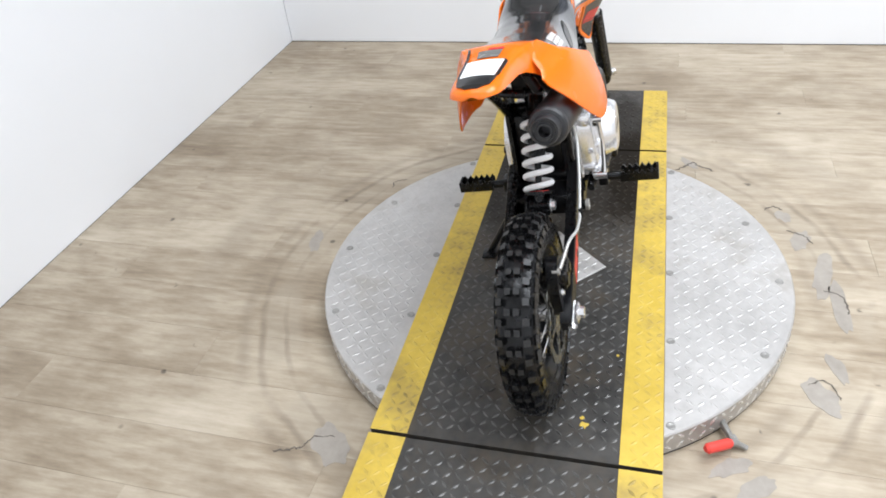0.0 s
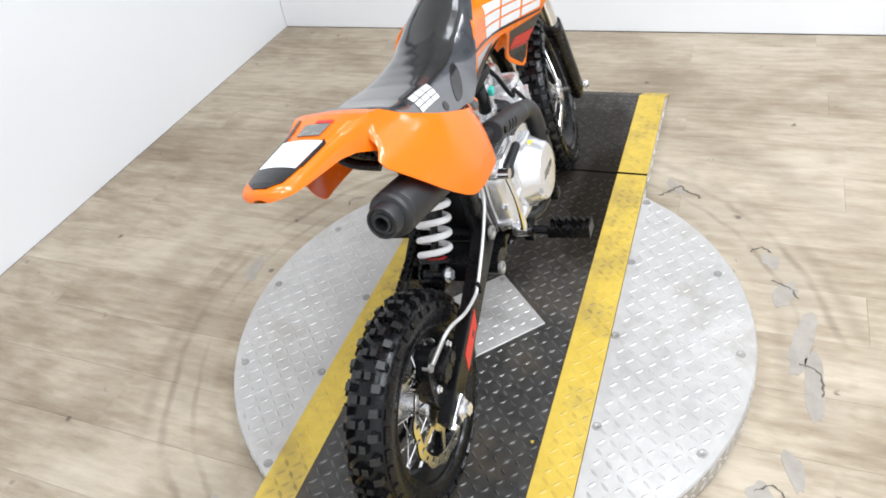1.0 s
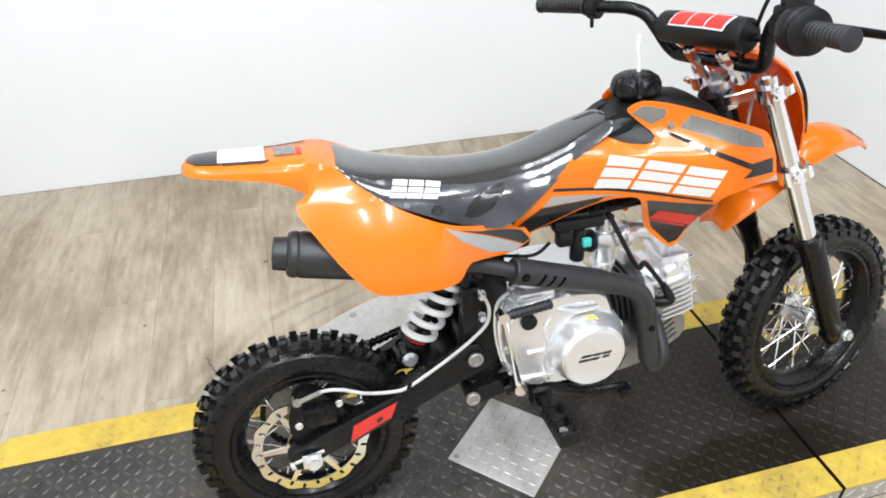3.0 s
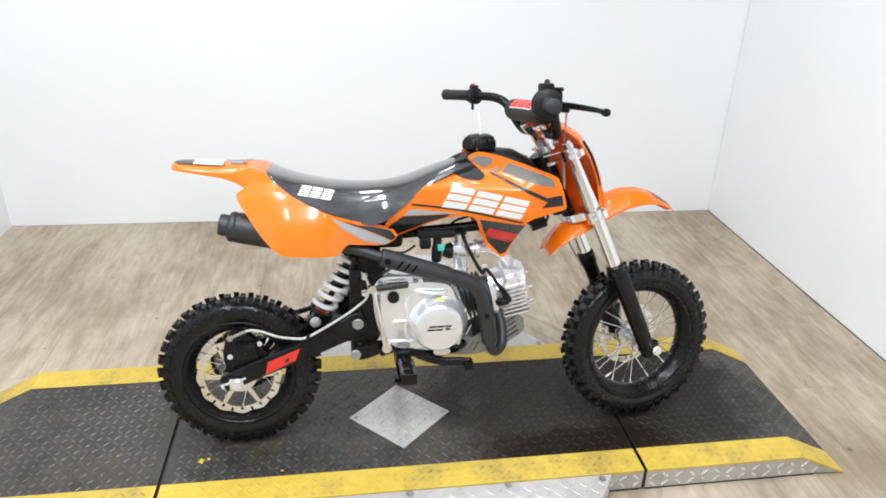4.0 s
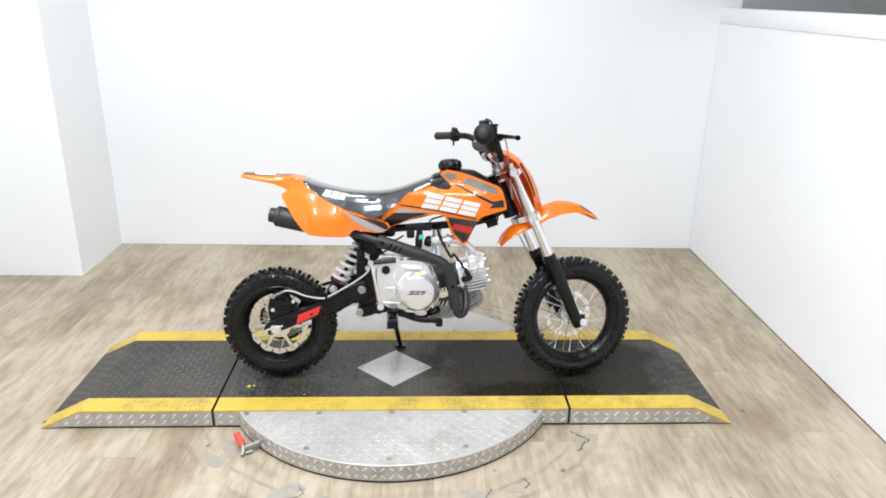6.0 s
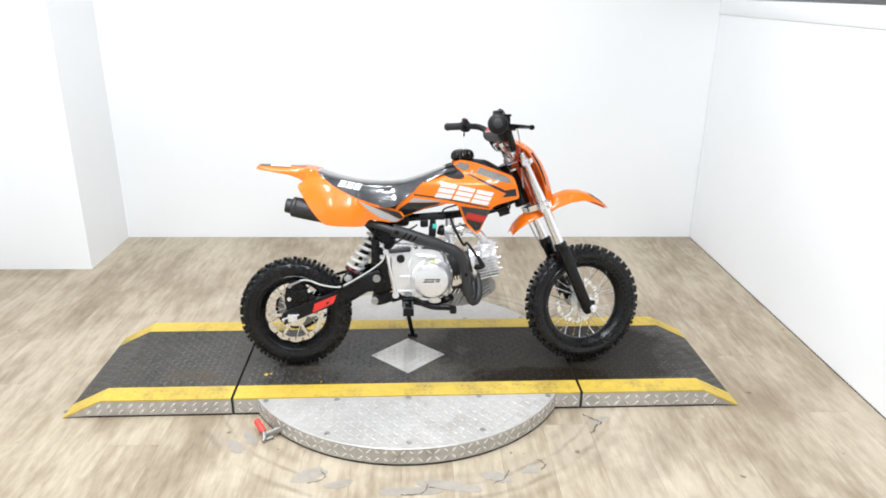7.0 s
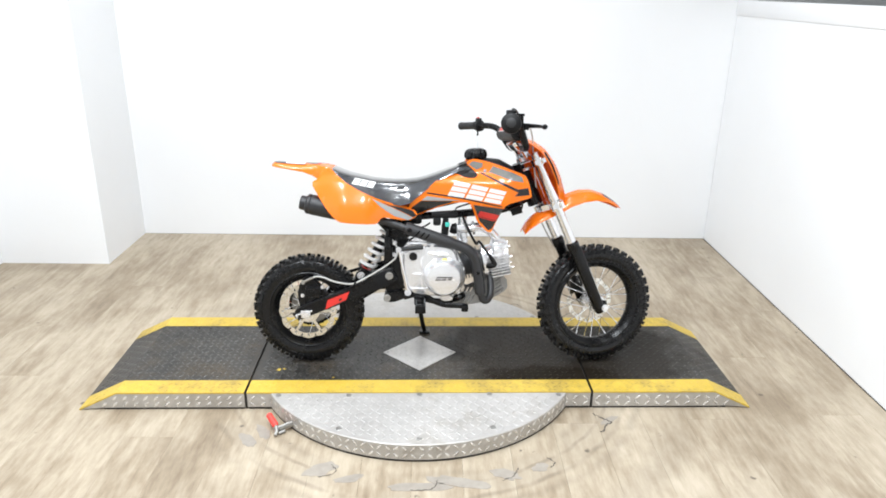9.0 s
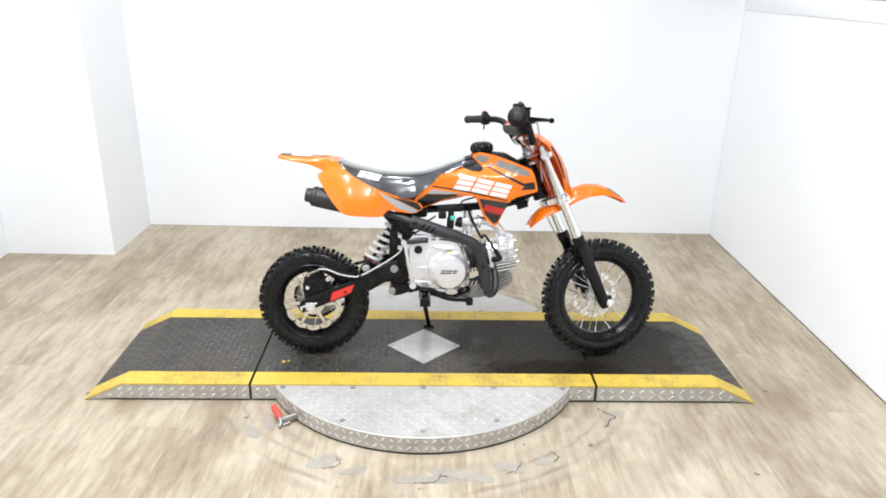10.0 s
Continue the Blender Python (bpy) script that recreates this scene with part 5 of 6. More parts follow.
footpeg(-1)
footpeg(1)
g = Geo()
tube(g, spline([(-0.06, -0.086, 0.252), (-0.03, -0.092, 0.262), (0.005, -0.098, 0.262), (0.04, -0.104, 0.244), (0.08, -0.108, 0.231), (0.13, -0.112, 0.229), (0.152, -0.113, 0.226)]), [0.0115] * 20 + [0.0105] * 20, 12, flat=0.75)
box(g, 0.138, 0.162, -0.13, -0.1, 0.21, 0.234, 0.005)
bp("brake_pedal", g, BLACK, "black rear brake pedal")
g = Geo()
tube(g, spline([(0.05, 0.11, 0.262), (0.1, 0.12, 0.256), (0.15, 0.125, 0.25)]), 0.006)
rod(g, (0.15, 0.115, 0.25), (0.15, 0.15, 0.25), 0.009)
bp("gear_lever", g, BLACK, "black gear lever")
g = Geo()
tube(g, [(-0.02, 0.075, 0.235), (-0.016, 0.09, 0.21), (0.008, 0.187, 0.062), (0.014, 0.205, 0.034)], [0.011, 0.009, 0.0085, 0.0085])
box(g, -0.006, 0.034, 0.19, 0.226, 0.0255, 0.0325, 0.002)
bp("kickstand", g, BLACK, "black folded-out kickstand")
# kick starter
g = Geo()
tube(g, spline([(-0.046, -0.108, 0.276), (-0.05, -0.118, 0.29), (-0.063, -0.123, 0.36), (-0.074, -0.121, 0.42), (-0.077, -0.12, 0.43)]), [0.0075, 0.0065, 0.0045, 0.005, 0.0065], 10)
rod(g, (-0.046, -0.095, 0.276), (-0.046, -0.124, 0.278), 0.0115, 16)
rod(g, (-0.077, -0.129, 0.431), (-0.077, -0.11, 0.431), 0.0095, 16)
kick = bp("kick_starter", g, CHROME, "chromed folding kick start lever")
g = Geo()
prof = [(0.0, 0.0), (0.0, 0.005), (0.006, 0.0075)]
for k in range(9):
    prof += [(0.0085 + 0.0075 * k, 0.0077), (0.0095 + 0.0075 * k, 0.0087), (0.0125 + 0.0075 * k, 0.0087), (0.0135 + 0.0075 * k, 0.0077)]
prof += [(0.076, 0.007), (0.077, 0.0)]
revolve(g, prof, (-0.07, -0.121, 0.431), (0.98, 0.012, 0.09), 16)
bp("kick_rubber", g, GRIP, "black ribbed rubber", kick)

# ---- seat ----
SHIFT = -0.010
TOP_U = [-0.312, -0.30, -0.27, -0.242, -0.20, -0.167, -0.13, -0.092, -0.05, -0.016, 0.015, 0.044, 0.09, 0.13, 0.143]
TOP_W = [0.698, 0.700, 0.688, 0.679, 0.669, 0.662, 0.658, 0.656, 0.657, 0.661, 0.669, 0.679, 0.696, 0.709, 0.705]
BOT_U = [-0.312, -0.30, -0.283, -0.237, -0.165, -0.106, -0.069, -0.039, 0.013, 0.056, 0.126, 0.143]
BOT_W = [0.695, 0.686, 0.670, 0.641, 0.607, 0.583, 0.577, 0.585, 0.627, 0.66, 0.69, 0.694]
WID_U = [-0.312, -0.30, -0.285, -0.24, -0.165, -0.07, 0.013, 0.07, 0.126, 0.143]
WID_B = [0.048, 0.066, 0.078, 0.087, 0.091, 0.089, 0.079, 0.064, 0.049, 0.044]
SEC = [(-1.0, 0.0), (-1.005, 0.18), (-0.995, 0.38), (-0.975, 0.55), (-0.93, 0.7), (-0.86, 0.82), (-0.77, 0.9), (-0.64, 0.955), (-0.46, 0.99), (-0.24, 1.01), (0.0, 1.02)]
SEC = SEC + [(-a, b) for a, b in SEC[-2::-1]]


def seat_ring(u):
    t, b, w = np.interp(u, TOP_U, TOP_W), np.interp(u, BOT_U, BOT_W), np.interp(u, WID_U, WID_B)
    t = max(t, b + 0.004)
    # the upper edge is narrower than the skirt
    return [Vector((u, SHIFT + a * w * (1 - 0.27 * f * sm((u + 0.33) / 0.1)), b + (t - b) * f)) for a, f in SEC]


us = sorted(set([round(float(x), 4) for x in np.linspace(-0.312, 0.143, 60)]))
k_side = 5
mats = [1 if (j < k_side or j >= len(SEC) - 1 - k_side) else 0 for j in range(len(SEC) - 1)]
g = Geo()
loft(g, [seat_ring(u) for u in us], mats=mats)
seat = bp("seat", g, [SEAT_TOP, SEAT_SIDE], "black vinyl seat with glossy side panels", sharp=50)


def seat_side(u, w, off=0.0012, sd=-1):
    """A point on the seat's side at that height."""
    t, b, wd = np.interp(u, TOP_U, TOP_W), np.interp(u, BOT_U, BOT_W), np.interp(u, WID_U, WID_B)
    f = (w - b) / (t - b)
    a = float(np.interp(f, [s[1] for s in SEC[:11]], [-s[0] for s in SEC[:11]]))
    return Vector((u, SHIFT + sd * (a * float(wd) * (1 - 0.27 * f * sm((u + 0.33) / 0.1)) + off), w))


def slanted_bars(g, corners, fn, rows, thick, mat=0):
    """Plain slanted bars between four corners (low left, up left, up right, low right); rows are (s0, s1, t0, t1)."""
    a, b, c, d = [Vector((*p, 0)) for p in corners]

    def at(s, t):
        lo, hi = a.lerp(d, s), b.lerp(c, s)
        p = lo.lerp(hi, t)
        return (p.x, p.y)

    for s0, s1, t0, t1 in rows:
        sheet(g, [at(s0, t0), at(s1, t0), at(s1, t1), at(s0, t1)], fn, thick, 0.008, mat=mat)


BARS = [(s, s + 0.31, t, t + 0.29) for s in (0.0, 0.345, 0.69) for t in (0.0, 0.355, 0.71)]
for sd in (-1, 1):
    for row in BARS:
        g = Geo()
        slanted_bars(g, [(-0.235, 0.650), (-0.224, 0.668), (-0.153, 0.653), (-0.164, 0.635)], lambda u, w: seat_side(u, w, 0.0022, sd), [row], (0, -sd * 0.0008, 0))
        bp("seat_mark", g, LOGO, "plain pale slanted bar", seat, 0)

for sd in (-1, 1):
    for poly in ([(-0.128, 0.604), (-0.112, 0.622), (-0.078, 0.638), (-0.054, 0.64), (-0.06, 0.626), (-0.082, 0.607), (-0.105, 0.599)], [(-0.178, 0.622), (-0.168, 0.628), (-0.158, 0.625), (-0.158, 0.616), (-0.17, 0.614)]):
        g = Geo()
        sheet(g, rounded(poly, 2), lambda u, w: seat_side(u, w, 0.0012, sd), (0, -sd * 0.0008, 0), 0.008)
        bp("seat_patch", g, DECAL, "darker smooth patch in the vinyl", seat, 60)

# ---- rear fender ----
FU = [-0.512, -0.508, -0.497, -0.475, -0.44, -0.40, -0.37, -0.345, -0.325, -0.30, -0.27]
FW = [0.707, 0.712, 0.7145, 0.714, 0.712, 0.71, 0.709, 0.709, 0.708, 0.7, 0.685]
FH = [0.011, 0.023, 0.033, 0.038, 0.041, 0.044, 0.049, 0.057, 0.067, 0.074, 0.078]
FD = [0.003, 0.007, 0.011, 0.014, 0.018, 0.023, 0.032, 0.046, 0.06, 0.066, 0.068]


def fender_pt(u, s, off=0.0):
    """s from -1 to 1 across the top of the rear fender; beyond that the skirts fall off."""
    w, h, d = (float(np.interp(u, FU, q)) for q in (FW, FH, FD))
    a = abs(s)
    if a <= 1:
        return Vector((u, SHIFT * 0.4 + s * h * 0.86, w + off - 0.004 * a * a))
    k = a - 1
    return Vector((u, SHIFT * 0.4 + math.copysign(h * (0.86 + 0.14 * math.sin(min(1, k * 2) * math.pi / 2)) + 0.004 * k, s), w - 0.004 - d * k))


g = Geo()
S = [-2, -1.75, -1.5, -1.25, -1.1, -1, -0.66, -0.33, 0, 0.33, 0.66, 1, 1.1, 1.25, 1.5, 1.75, 2]
outer_r = [[fender_pt(u, s) for s in S] for u in np.linspace(-0.512, -0.27, 42)]
inner_r = [[p * 1.0 + Vector((0, -math.copysign(0.003, p.y) if abs(s) > 1 else 0, -0.003 if abs(s) <= 1.1 else 0)) for p, s in zip(r, S)] for r in outer_r]
rings = [o + i[::-1] for o, i in zip(outer_r, inner_r)]
loft(g, rings, close=True)
fender = bp("rear_fender", g, ORANGE, "orange plastic rear fender", sharp=50)


def fender_decal(name, poly, mat, off, label=""):
    g = Geo()
    sheet(g, poly, lambda u, s: fender_pt(u, s, off), (0, 0, -0.0008), 0.02)
    return bp(name, g, mat, label, fender, 0)


fender_decal("black_graphic", [(-0.503, -0.4), (-0.49, -0.84), (-0.457, -0.9), (-0.457, 0.9), (-0.49, 0.84), (-0.503, 0.4)], DECAL, 0.0018, "black fender graphic")
for q, end in ((-1, -0.392), (1, -0.335)):
    fender_decal("black_stripe", [(-0.4555, q * 0.81), (-0.4, q * 0.8), (end, q * 0.72), (end, q * 0.8), (-0.4, q * 0.95), (-0.4555, q * 0.95)], DECAL, 0.0018, "black edge stripe")
fender_decal("white_label", [(-0.461, -0.79), (-0.397, -0.79), (-0.397, 0.79), (-0.461, 0.79)], STICKER, 0.0028, "blank white paper label")
fender_decal("grey_graphic", [(-0.383, -0.42), (-0.354, -0.42), (-0.354, 0.42), (-0.383, 0.42)], GREY, 0.0018, "grey graphic")
fender_decal("red_graphic", [(-0.352, -0.42), (-0.345, -0.42), (-0.345, 0.1), (-0.352, 0.1)], RED, 0.0018, "red graphic")

# ---- side panels ----
PANEL = [(-0.300, 0.694), (-0.312, 0.703), (-0.345, 0.682), (-0.346, 0.666), (-0.371, 0.652), (-0.345, 0.613), (-0.312, 0.566), (-0.282, 0.535), (-0.262, 0.5275), (-0.156, 0.5215), (-0.145, 0.526), (-0.136, 0.538), (-0.126, 0.543), (-0.112, 0.538), (-0.045, 0.522), (-0.011, 0.541), (-0.026, 0.5635), (-0.069, 0.577), (-0.106, 0.587), (-0.165, 0.612), (-0.237, 0.647), (-0.283, 0.678)]


def panel_v(u, w, sd=-1, off=0.0):
    """How far out the side panel stands."""
    rear = sm((u + 0.37) / 0.13)
    v = 0.083 + 0.02 * rear
    k = min(1.0, max(0.0, (0.672 - w) / 0.155))
    v += (0.056 if sd < 0 else 0.026) * (1 - (1 - k) ** 2) * sm((u + 0.435) / 0.06)
    v -= 0.012 * min(1.0, ((u + 0.235) / 0.13) ** 2)
    v -= 0.018 * sm((w - 0.655) / 0.05)
    v -= 0.066 * sm((u + 0.19) / 0.17)
    if sd > 0:
        v -= 0.02
    return Vector((u, sd * (v + off), w))


def shroud_v(u, w, sd=-1, off=0.0):
    """How far out the tank shroud stands."""
    v = 0.09 - 0.01 * sm((u + 0.05) / 0.15) + 0.066 * sm((u - 0.1) / 0.23)
    v -= 0.034 * sm((0.6 - w) / 0.09)
    v -= 0.036 * sm((w - 0.648) / 0.05) * (1 - 0.72 * sm((u - 0.22) / 0.09))
    if sd > 0:
        v -= 0.017
    return Vector((u, sd * (v + off), w))


SHROUD = [(0.150, 0.719), (0.162, 0.729), (0.178, 0.734), (0.216, 0.728), (0.27, 0.713), (0.322, 0.695), (0.343, 0.686), (0.352, 0.668), (0.365, 0.620), (0.361, 0.612), (0.324, 0.602), (0.283, 0.588), (0.268, 0.560), (0.240, 0.487), (0.228, 0.483), (0.191, 0.516), (0.18, 0.548), (0.168, 0.580), (0.156, 0.588), (0.121, 0.586), (0.095, 0.581), (0.059, 0.570), (-0.001, 0.545), (-0.034, 0.531), (-0.05, 0.556), (-0.035, 0.588), (0.001, 0.618), (0.037, 0.650), (0.078, 0.683), (0.1, 0.690), (0.118, 0.682), (0.145, 0.671), (0.179, 0.669), (0.192, 0.681), (0.164, 0.705)]


def shell(name, outline, fn, sd, label):
    g = Geo()
    sheet(g, outline, lambda a, b: fn(a, b, sd), (0, -sd * 0.0028, 0), 0.009)
    return bp(name, g, ORANGE, label, sharp=60)


for sd in (-1, 1):
    panel = shell("side_panel", rounded(PANEL, 1), panel_v, sd, "orange plastic side panel")
    shroud = shell("tank_shroud", rounded(SHROUD, 1), shroud_v, sd, "orange plastic tank shroud with graphics")

    def decal(name, poly, mat, parent, fn, off=0.0009, label="", sd=sd):
        g = Geo()
        sheet(g, poly, lambda a, b: fn(a, b, sd, off), (0, -sd * 0.0007, 0), 0.01)
        return bp(name, g, mat, label, parent, 60)

    decal("grey_graphic", [(-0.166, 0.608), (-0.14, 0.581), (-0.118, 0.563), (-0.092, 0.543), (-0.046, 0.5255), (-0.03, 0.5335), (-0.09, 0.5665)], SILVER, panel, panel_v, label="silver graphic")
    decal("black_graphic", [(-0.14, 0.5965), (-0.089, 0.568), (-0.028, 0.5345), (-0.017, 0.541), (-0.03, 0.5575), (-0.07, 0.5695), (-0.106, 0.5805)], DECAL, panel, panel_v, 0.0012, "black graphic")
    decal("silver_strip", [(0.018, 0.6085), (0.07, 0.601), (0.14, 0.5915), (0.1, 0.593), (0.06, 0.5925), (0.0, 0.594)], SILVER, shroud, shroud_v, label="silver graphic strip")
    decal("black_strip", [(-0.0015, 0.5925), (0.06, 0.591), (0.108, 0.5915), (0.098, 0.585), (0.059, 0.5745), (0.0, 0.55), (-0.031, 0.538), (-0.041, 0.556), (-0.028, 0.573)], DECAL, shroud, shroud_v, 0.0013, "black graphic strip")
    decal("black_line", [(0.02, 0.6215), (0.15, 0.602), (0.268, 0.5815), (0.268, 0.578), (0.15, 0.597), (0.017, 0.6175)], DECAL, shroud, shroud_v, label="thin black line")
    decal("grey_patch", [(0.239, 0.712), (0.30, 0.6945), (0.331, 0.681), (0.336, 0.664), (0.299, 0.6695), (0.226, 0.6915)], GREY, shroud, shroud_v, label="grey graphic")
    decal("grey_patch", [(0.158, 0.7135), (0.174, 0.7255), (0.205, 0.7205), (0.205, 0.7075), (0.187, 0.697)], GREY, shroud, shroud_v, label="grey graphic")
    decal("black_spear", [(0.2, 0.690), (0.285, 0.655), (0.318, 0.640), (0.352, 0.646), (0.357, 0.622), (0.308, 0.617), (0.32, 0.630), (0.28, 0.648), (0.2, 0.6855)], DECAL, shroud, shroud_v, label="black pointed graphic")
    decal("black_patch", [(0.176, 0.580), (0.274, 0.572), (0.24, 0.498), (0.228, 0.491), (0.199, 0.521), (0.187, 0.552)], DECAL, shroud, shroud_v, label="black graphic")
    for row in BARS:
        g = Geo()
        slanted_bars(g, [(0.088, 0.610), (0.114, 0.660), (0.281, 0.632), (0.262, 0.588)], lambda a, b: shroud_v(a, b, sd, 0.0012), [row], (0, -sd * 0.0007, 0))
        bp("shroud_mark", g, LOGO, "plain pale silver slanted bar", shroud, 60)
    for corners in ([(0.191, 0.540), (0.199, 0.559), (0.262, 0.5475), (0.251, 0.528)], [(0.193, 0.5355), (0.194, 0.538), (0.248, 0.5265), (0.246, 0.524)]):
        g = Geo()
        slanted_bars(g, corners, lambda a, b: shroud_v(a, b, sd, 0.0016), [(0, 1, 0, 1)], (0, -sd * 0.0006, 0))
        bp("red_mark", g, RED, "plain red slanted bar", shroud, 60)
    g = Geo()
    p = shroud_v(0.214, 0.694, sd, 0.0)
    bolt(g, p, (0, sd, 0.25), 0.0046, 0.005)
    bp("shroud_bolt", g, GALV, "", shroud)

# ---- tank and cap ----
g = Geo()
TU = [0.085, 0.11, 0.14, 0.17, 0.22, 0.27, 0.31, 0.33]
TT = [0.670, 0.694, 0.712, 0.726, 0.733, 0.728, 0.706, 0.68]
TB = [0.64, 0.62, 0.61, 0.605, 0.605, 0.61, 0.63, 0.65]
TW = [0.044, 0.045, 0.045, 0.046, 0.05, 0.054, 0.05, 0.04]
rings = []
for u in np.linspace(0.085, 0.33, 24):
    t, b, w = (float(np.interp(u, TU, q)) for q in (TT, TB, TW))
    rings.append([Vector((u, SHIFT + math.copysign(abs(math.cos(a)) ** 0.55, math.cos(a)) * w, (t + b) / 2 + math.copysign(abs(math.sin(a)) ** 0.6, math.sin(a)) * (t - b) / 2)) for a in np.linspace(0, 2 * math.pi, 28, endpoint=False)])
loft(g, rings, close=True)
# black notch of the tank that shows between seat and shroud
for sd in (-1, 1):
    sheet(g, rounded([(0.09, 0.687), (0.145, 0.718), (0.172, 0.712), (0.2, 0.685), (0.2, 0.66), (0.15, 0.655), (0.11, 0.667)], 1), lambda a, b: shroud_v(a, b, sd, -0.0045), (0, -sd * 0.02, 0), 0.012)
tank = bp("fuel_tank", g, PLASTIC, "black plastic fuel tank", sharp=50)
g = Geo()
flute = lambda a, h: 1.0 - (0.17 * max(0.0, math.cos(7 * a)) ** 1.5 if 0.002 < h < 0.027 else 0.0)
revolve(g, [(-0.004, 0.034), (0.0, 0.037), (0.004, 0.0405), (0.016, 0.0395), (0.024, 0.035), (0.030, 0.026), (0.032, 0.014), (0.032, 0.0)], (0.187, SHIFT, 0.7335), (-0.05, 0, 1), 112, squash=flute)
bp("fuel_cap", g, BLACK, "black fluted fuel cap", tank, 40)
g = Geo()
tube(g, spline([(0.190, SHIFT, 0.763), (0.189, SHIFT, 0.781), (0.185, SHIFT, 0.802), (0.187, SHIFT, 0.822)]), 0.0034, 8)
bp("vent_hose", g, CLEAR, "clear vent hose", tank)

# ---- front end, built straight ahead and then turned about the steering axis ----
F_TOP = Vector((0.374, 0, 0.742))


def fork_at(w):
    return Vector((F_TOP.x + (F_TOP.z - w) * math.tan(radians(RAKE)), 0, w))


FV = 0.074
for sd in (-1, 1):
    g = Geo()
    o = Vector((0, sd * FV, 0))
    rod(g, fork_at(0.748) + o, fork_at(0.42) + o, 0.0165, 20)
    rod(g, fork_at(0.585) + o, fork_at(0.56) + o, 0.0185, 20)
    tubeob = bp("fork_tube", steer(g), FORK, "bare metal upper fork tube")
    g = Geo()
    tube(g, [fork_at(0.441) + o, fork_at(0.437) + o, fork_at(0.414) + o, fork_at(0.404) + o, fork_at(0.25) + o, fork_at(0.195) + o, fork_at(0.185) + o], [0.018, 0.0225, 0.0225, 0.0195, 0.0185, 0.017, 0.013], 20)
    box(g, FRONT.x - 0.034, FRONT.x + 0.014, sd * FV - 0.013, sd * FV + 0.013, FRONT.z - 0.016, FRONT.z + 0.016, 0.005)
    leg = bp("fork_leg", steer(g), BLACK, "black lower fork leg")
    g = Geo()
    a, b = fork_at(0.43) + o + Vector((0.006, sd * 0.012, 0)), fork_at(0.21) + o + Vector((0.004, sd * 0.012, 0))
    tube(g, [a, a.lerp(b, 0.05), b, b + (b - a).normalized() * 0.006], [0.01, 0.0165, 0.0155, 0.01], 14, flat=0.62)
    bp("leg_guard", steer(g), PLASTIC, "black plastic leg guard", leg)
    g = Geo()
    rod(g, fork_at(0.752) + o, fork_at(0.742) + o, 0.013, 6)
    bp("fork_cap", steer(g), CHROME, "", tubeob)

# triple clamps
def clamp(w, th, front, label):
    g = Geo()
    c = fork_at(w)
    t = Matrix.Translation(c) @ Matrix.Rotation(radians(-RAKE), 4, "Y")
    poly = rounded([(-0.05, -0.03), (-0.055, 0.0), (-0.05, 0.03), (-0.012, 0.062), (0.0, 0.105), (0.022, 0.105), (0.022, 0.062), (0.002, 0.03), (-0.004, 0), (0.002, -0.03), (0.022, -0.062), (0.022, -0.105), (0.0, -0.105), (-0.012, -0.062)], 2)
    loft(g, [[t @ Vector((x, y, z)) for x, y in shrink(poly, k, (0, 0))] for z, k in ((-th, 0.96), (-th * 0.8, 1.0), (th * 0.8, 1.0), (th, 0.96))], close=True)
    for sd in (-1, 1):
        p, q = t @ Vector((0, sd * FV, -th * 1.25)), t @ Vector((0, sd * FV, th * 1.25))
        rod(g, p, q, 0.0245, 24)
        p = t @ Vector((-0.012, sd * (FV + 0.012), 0))
        bolt(g, p + Vector((0, sd * 0.008, 0)), (-0.3, sd, 0), 0.006, 0.012)
    return bp("triple_clamp", steer(g), CHROME, label)


clamp(0.722, 0.010, 0, "polished upper triple clamp")
clamp(0.572, 0.012, 0, "polished lower triple clamp")
g = Geo()
rod(g, AX_P + AX_D * 0.012, AX_P + AX_D * 0.03, 0.015, 6)
rod(g, AX_P + AX_D * 0.0, AX_P + AX_D * 0.016, 0.02, 20)
rod(g, AX_P + AX_D * -0.03, AX_P + AX_D * -0.012, 0.03, 20)
bp("stem_nut", steer(g), STEEL, "steel steering stem nut")


def bent(g):
    """The bar was bent a little down on its right side."""
    return g.map(lambda p: p + Vector((0, 0, -0.03 * max(0.0, -p.y - 0.02))))


# handlebar
g = Geo()
half_bar = [(0.335, 0.0, 0.766), (0.335, 0.07, 0.766), (0.333, 0.092, 0.769), (0.325, 0.108, 0.784), (0.312, 0.121, 0.811), (0.300, 0.137, 0.834), (0.282, 0.162, 0.845), (0.255, 0.2, 0.848), (0.234, 0.24, 0.849), (0.210, 0.325, 0.850)]
full = [Vector((x, -y, z)) for x, y, z in half_bar[::-1]] + [Vector(p) for p in half_bar[1:]]
tube(g, spline(full, 6), 0.011, 14)
tube(g, [(0.31, -0.123, 0.815), (0.31, 0.123, 0.815)], 0.0065, 10)
bar = bp("handlebar", steer(bent(g)), BLACK, "black steel handlebar with cross brace")
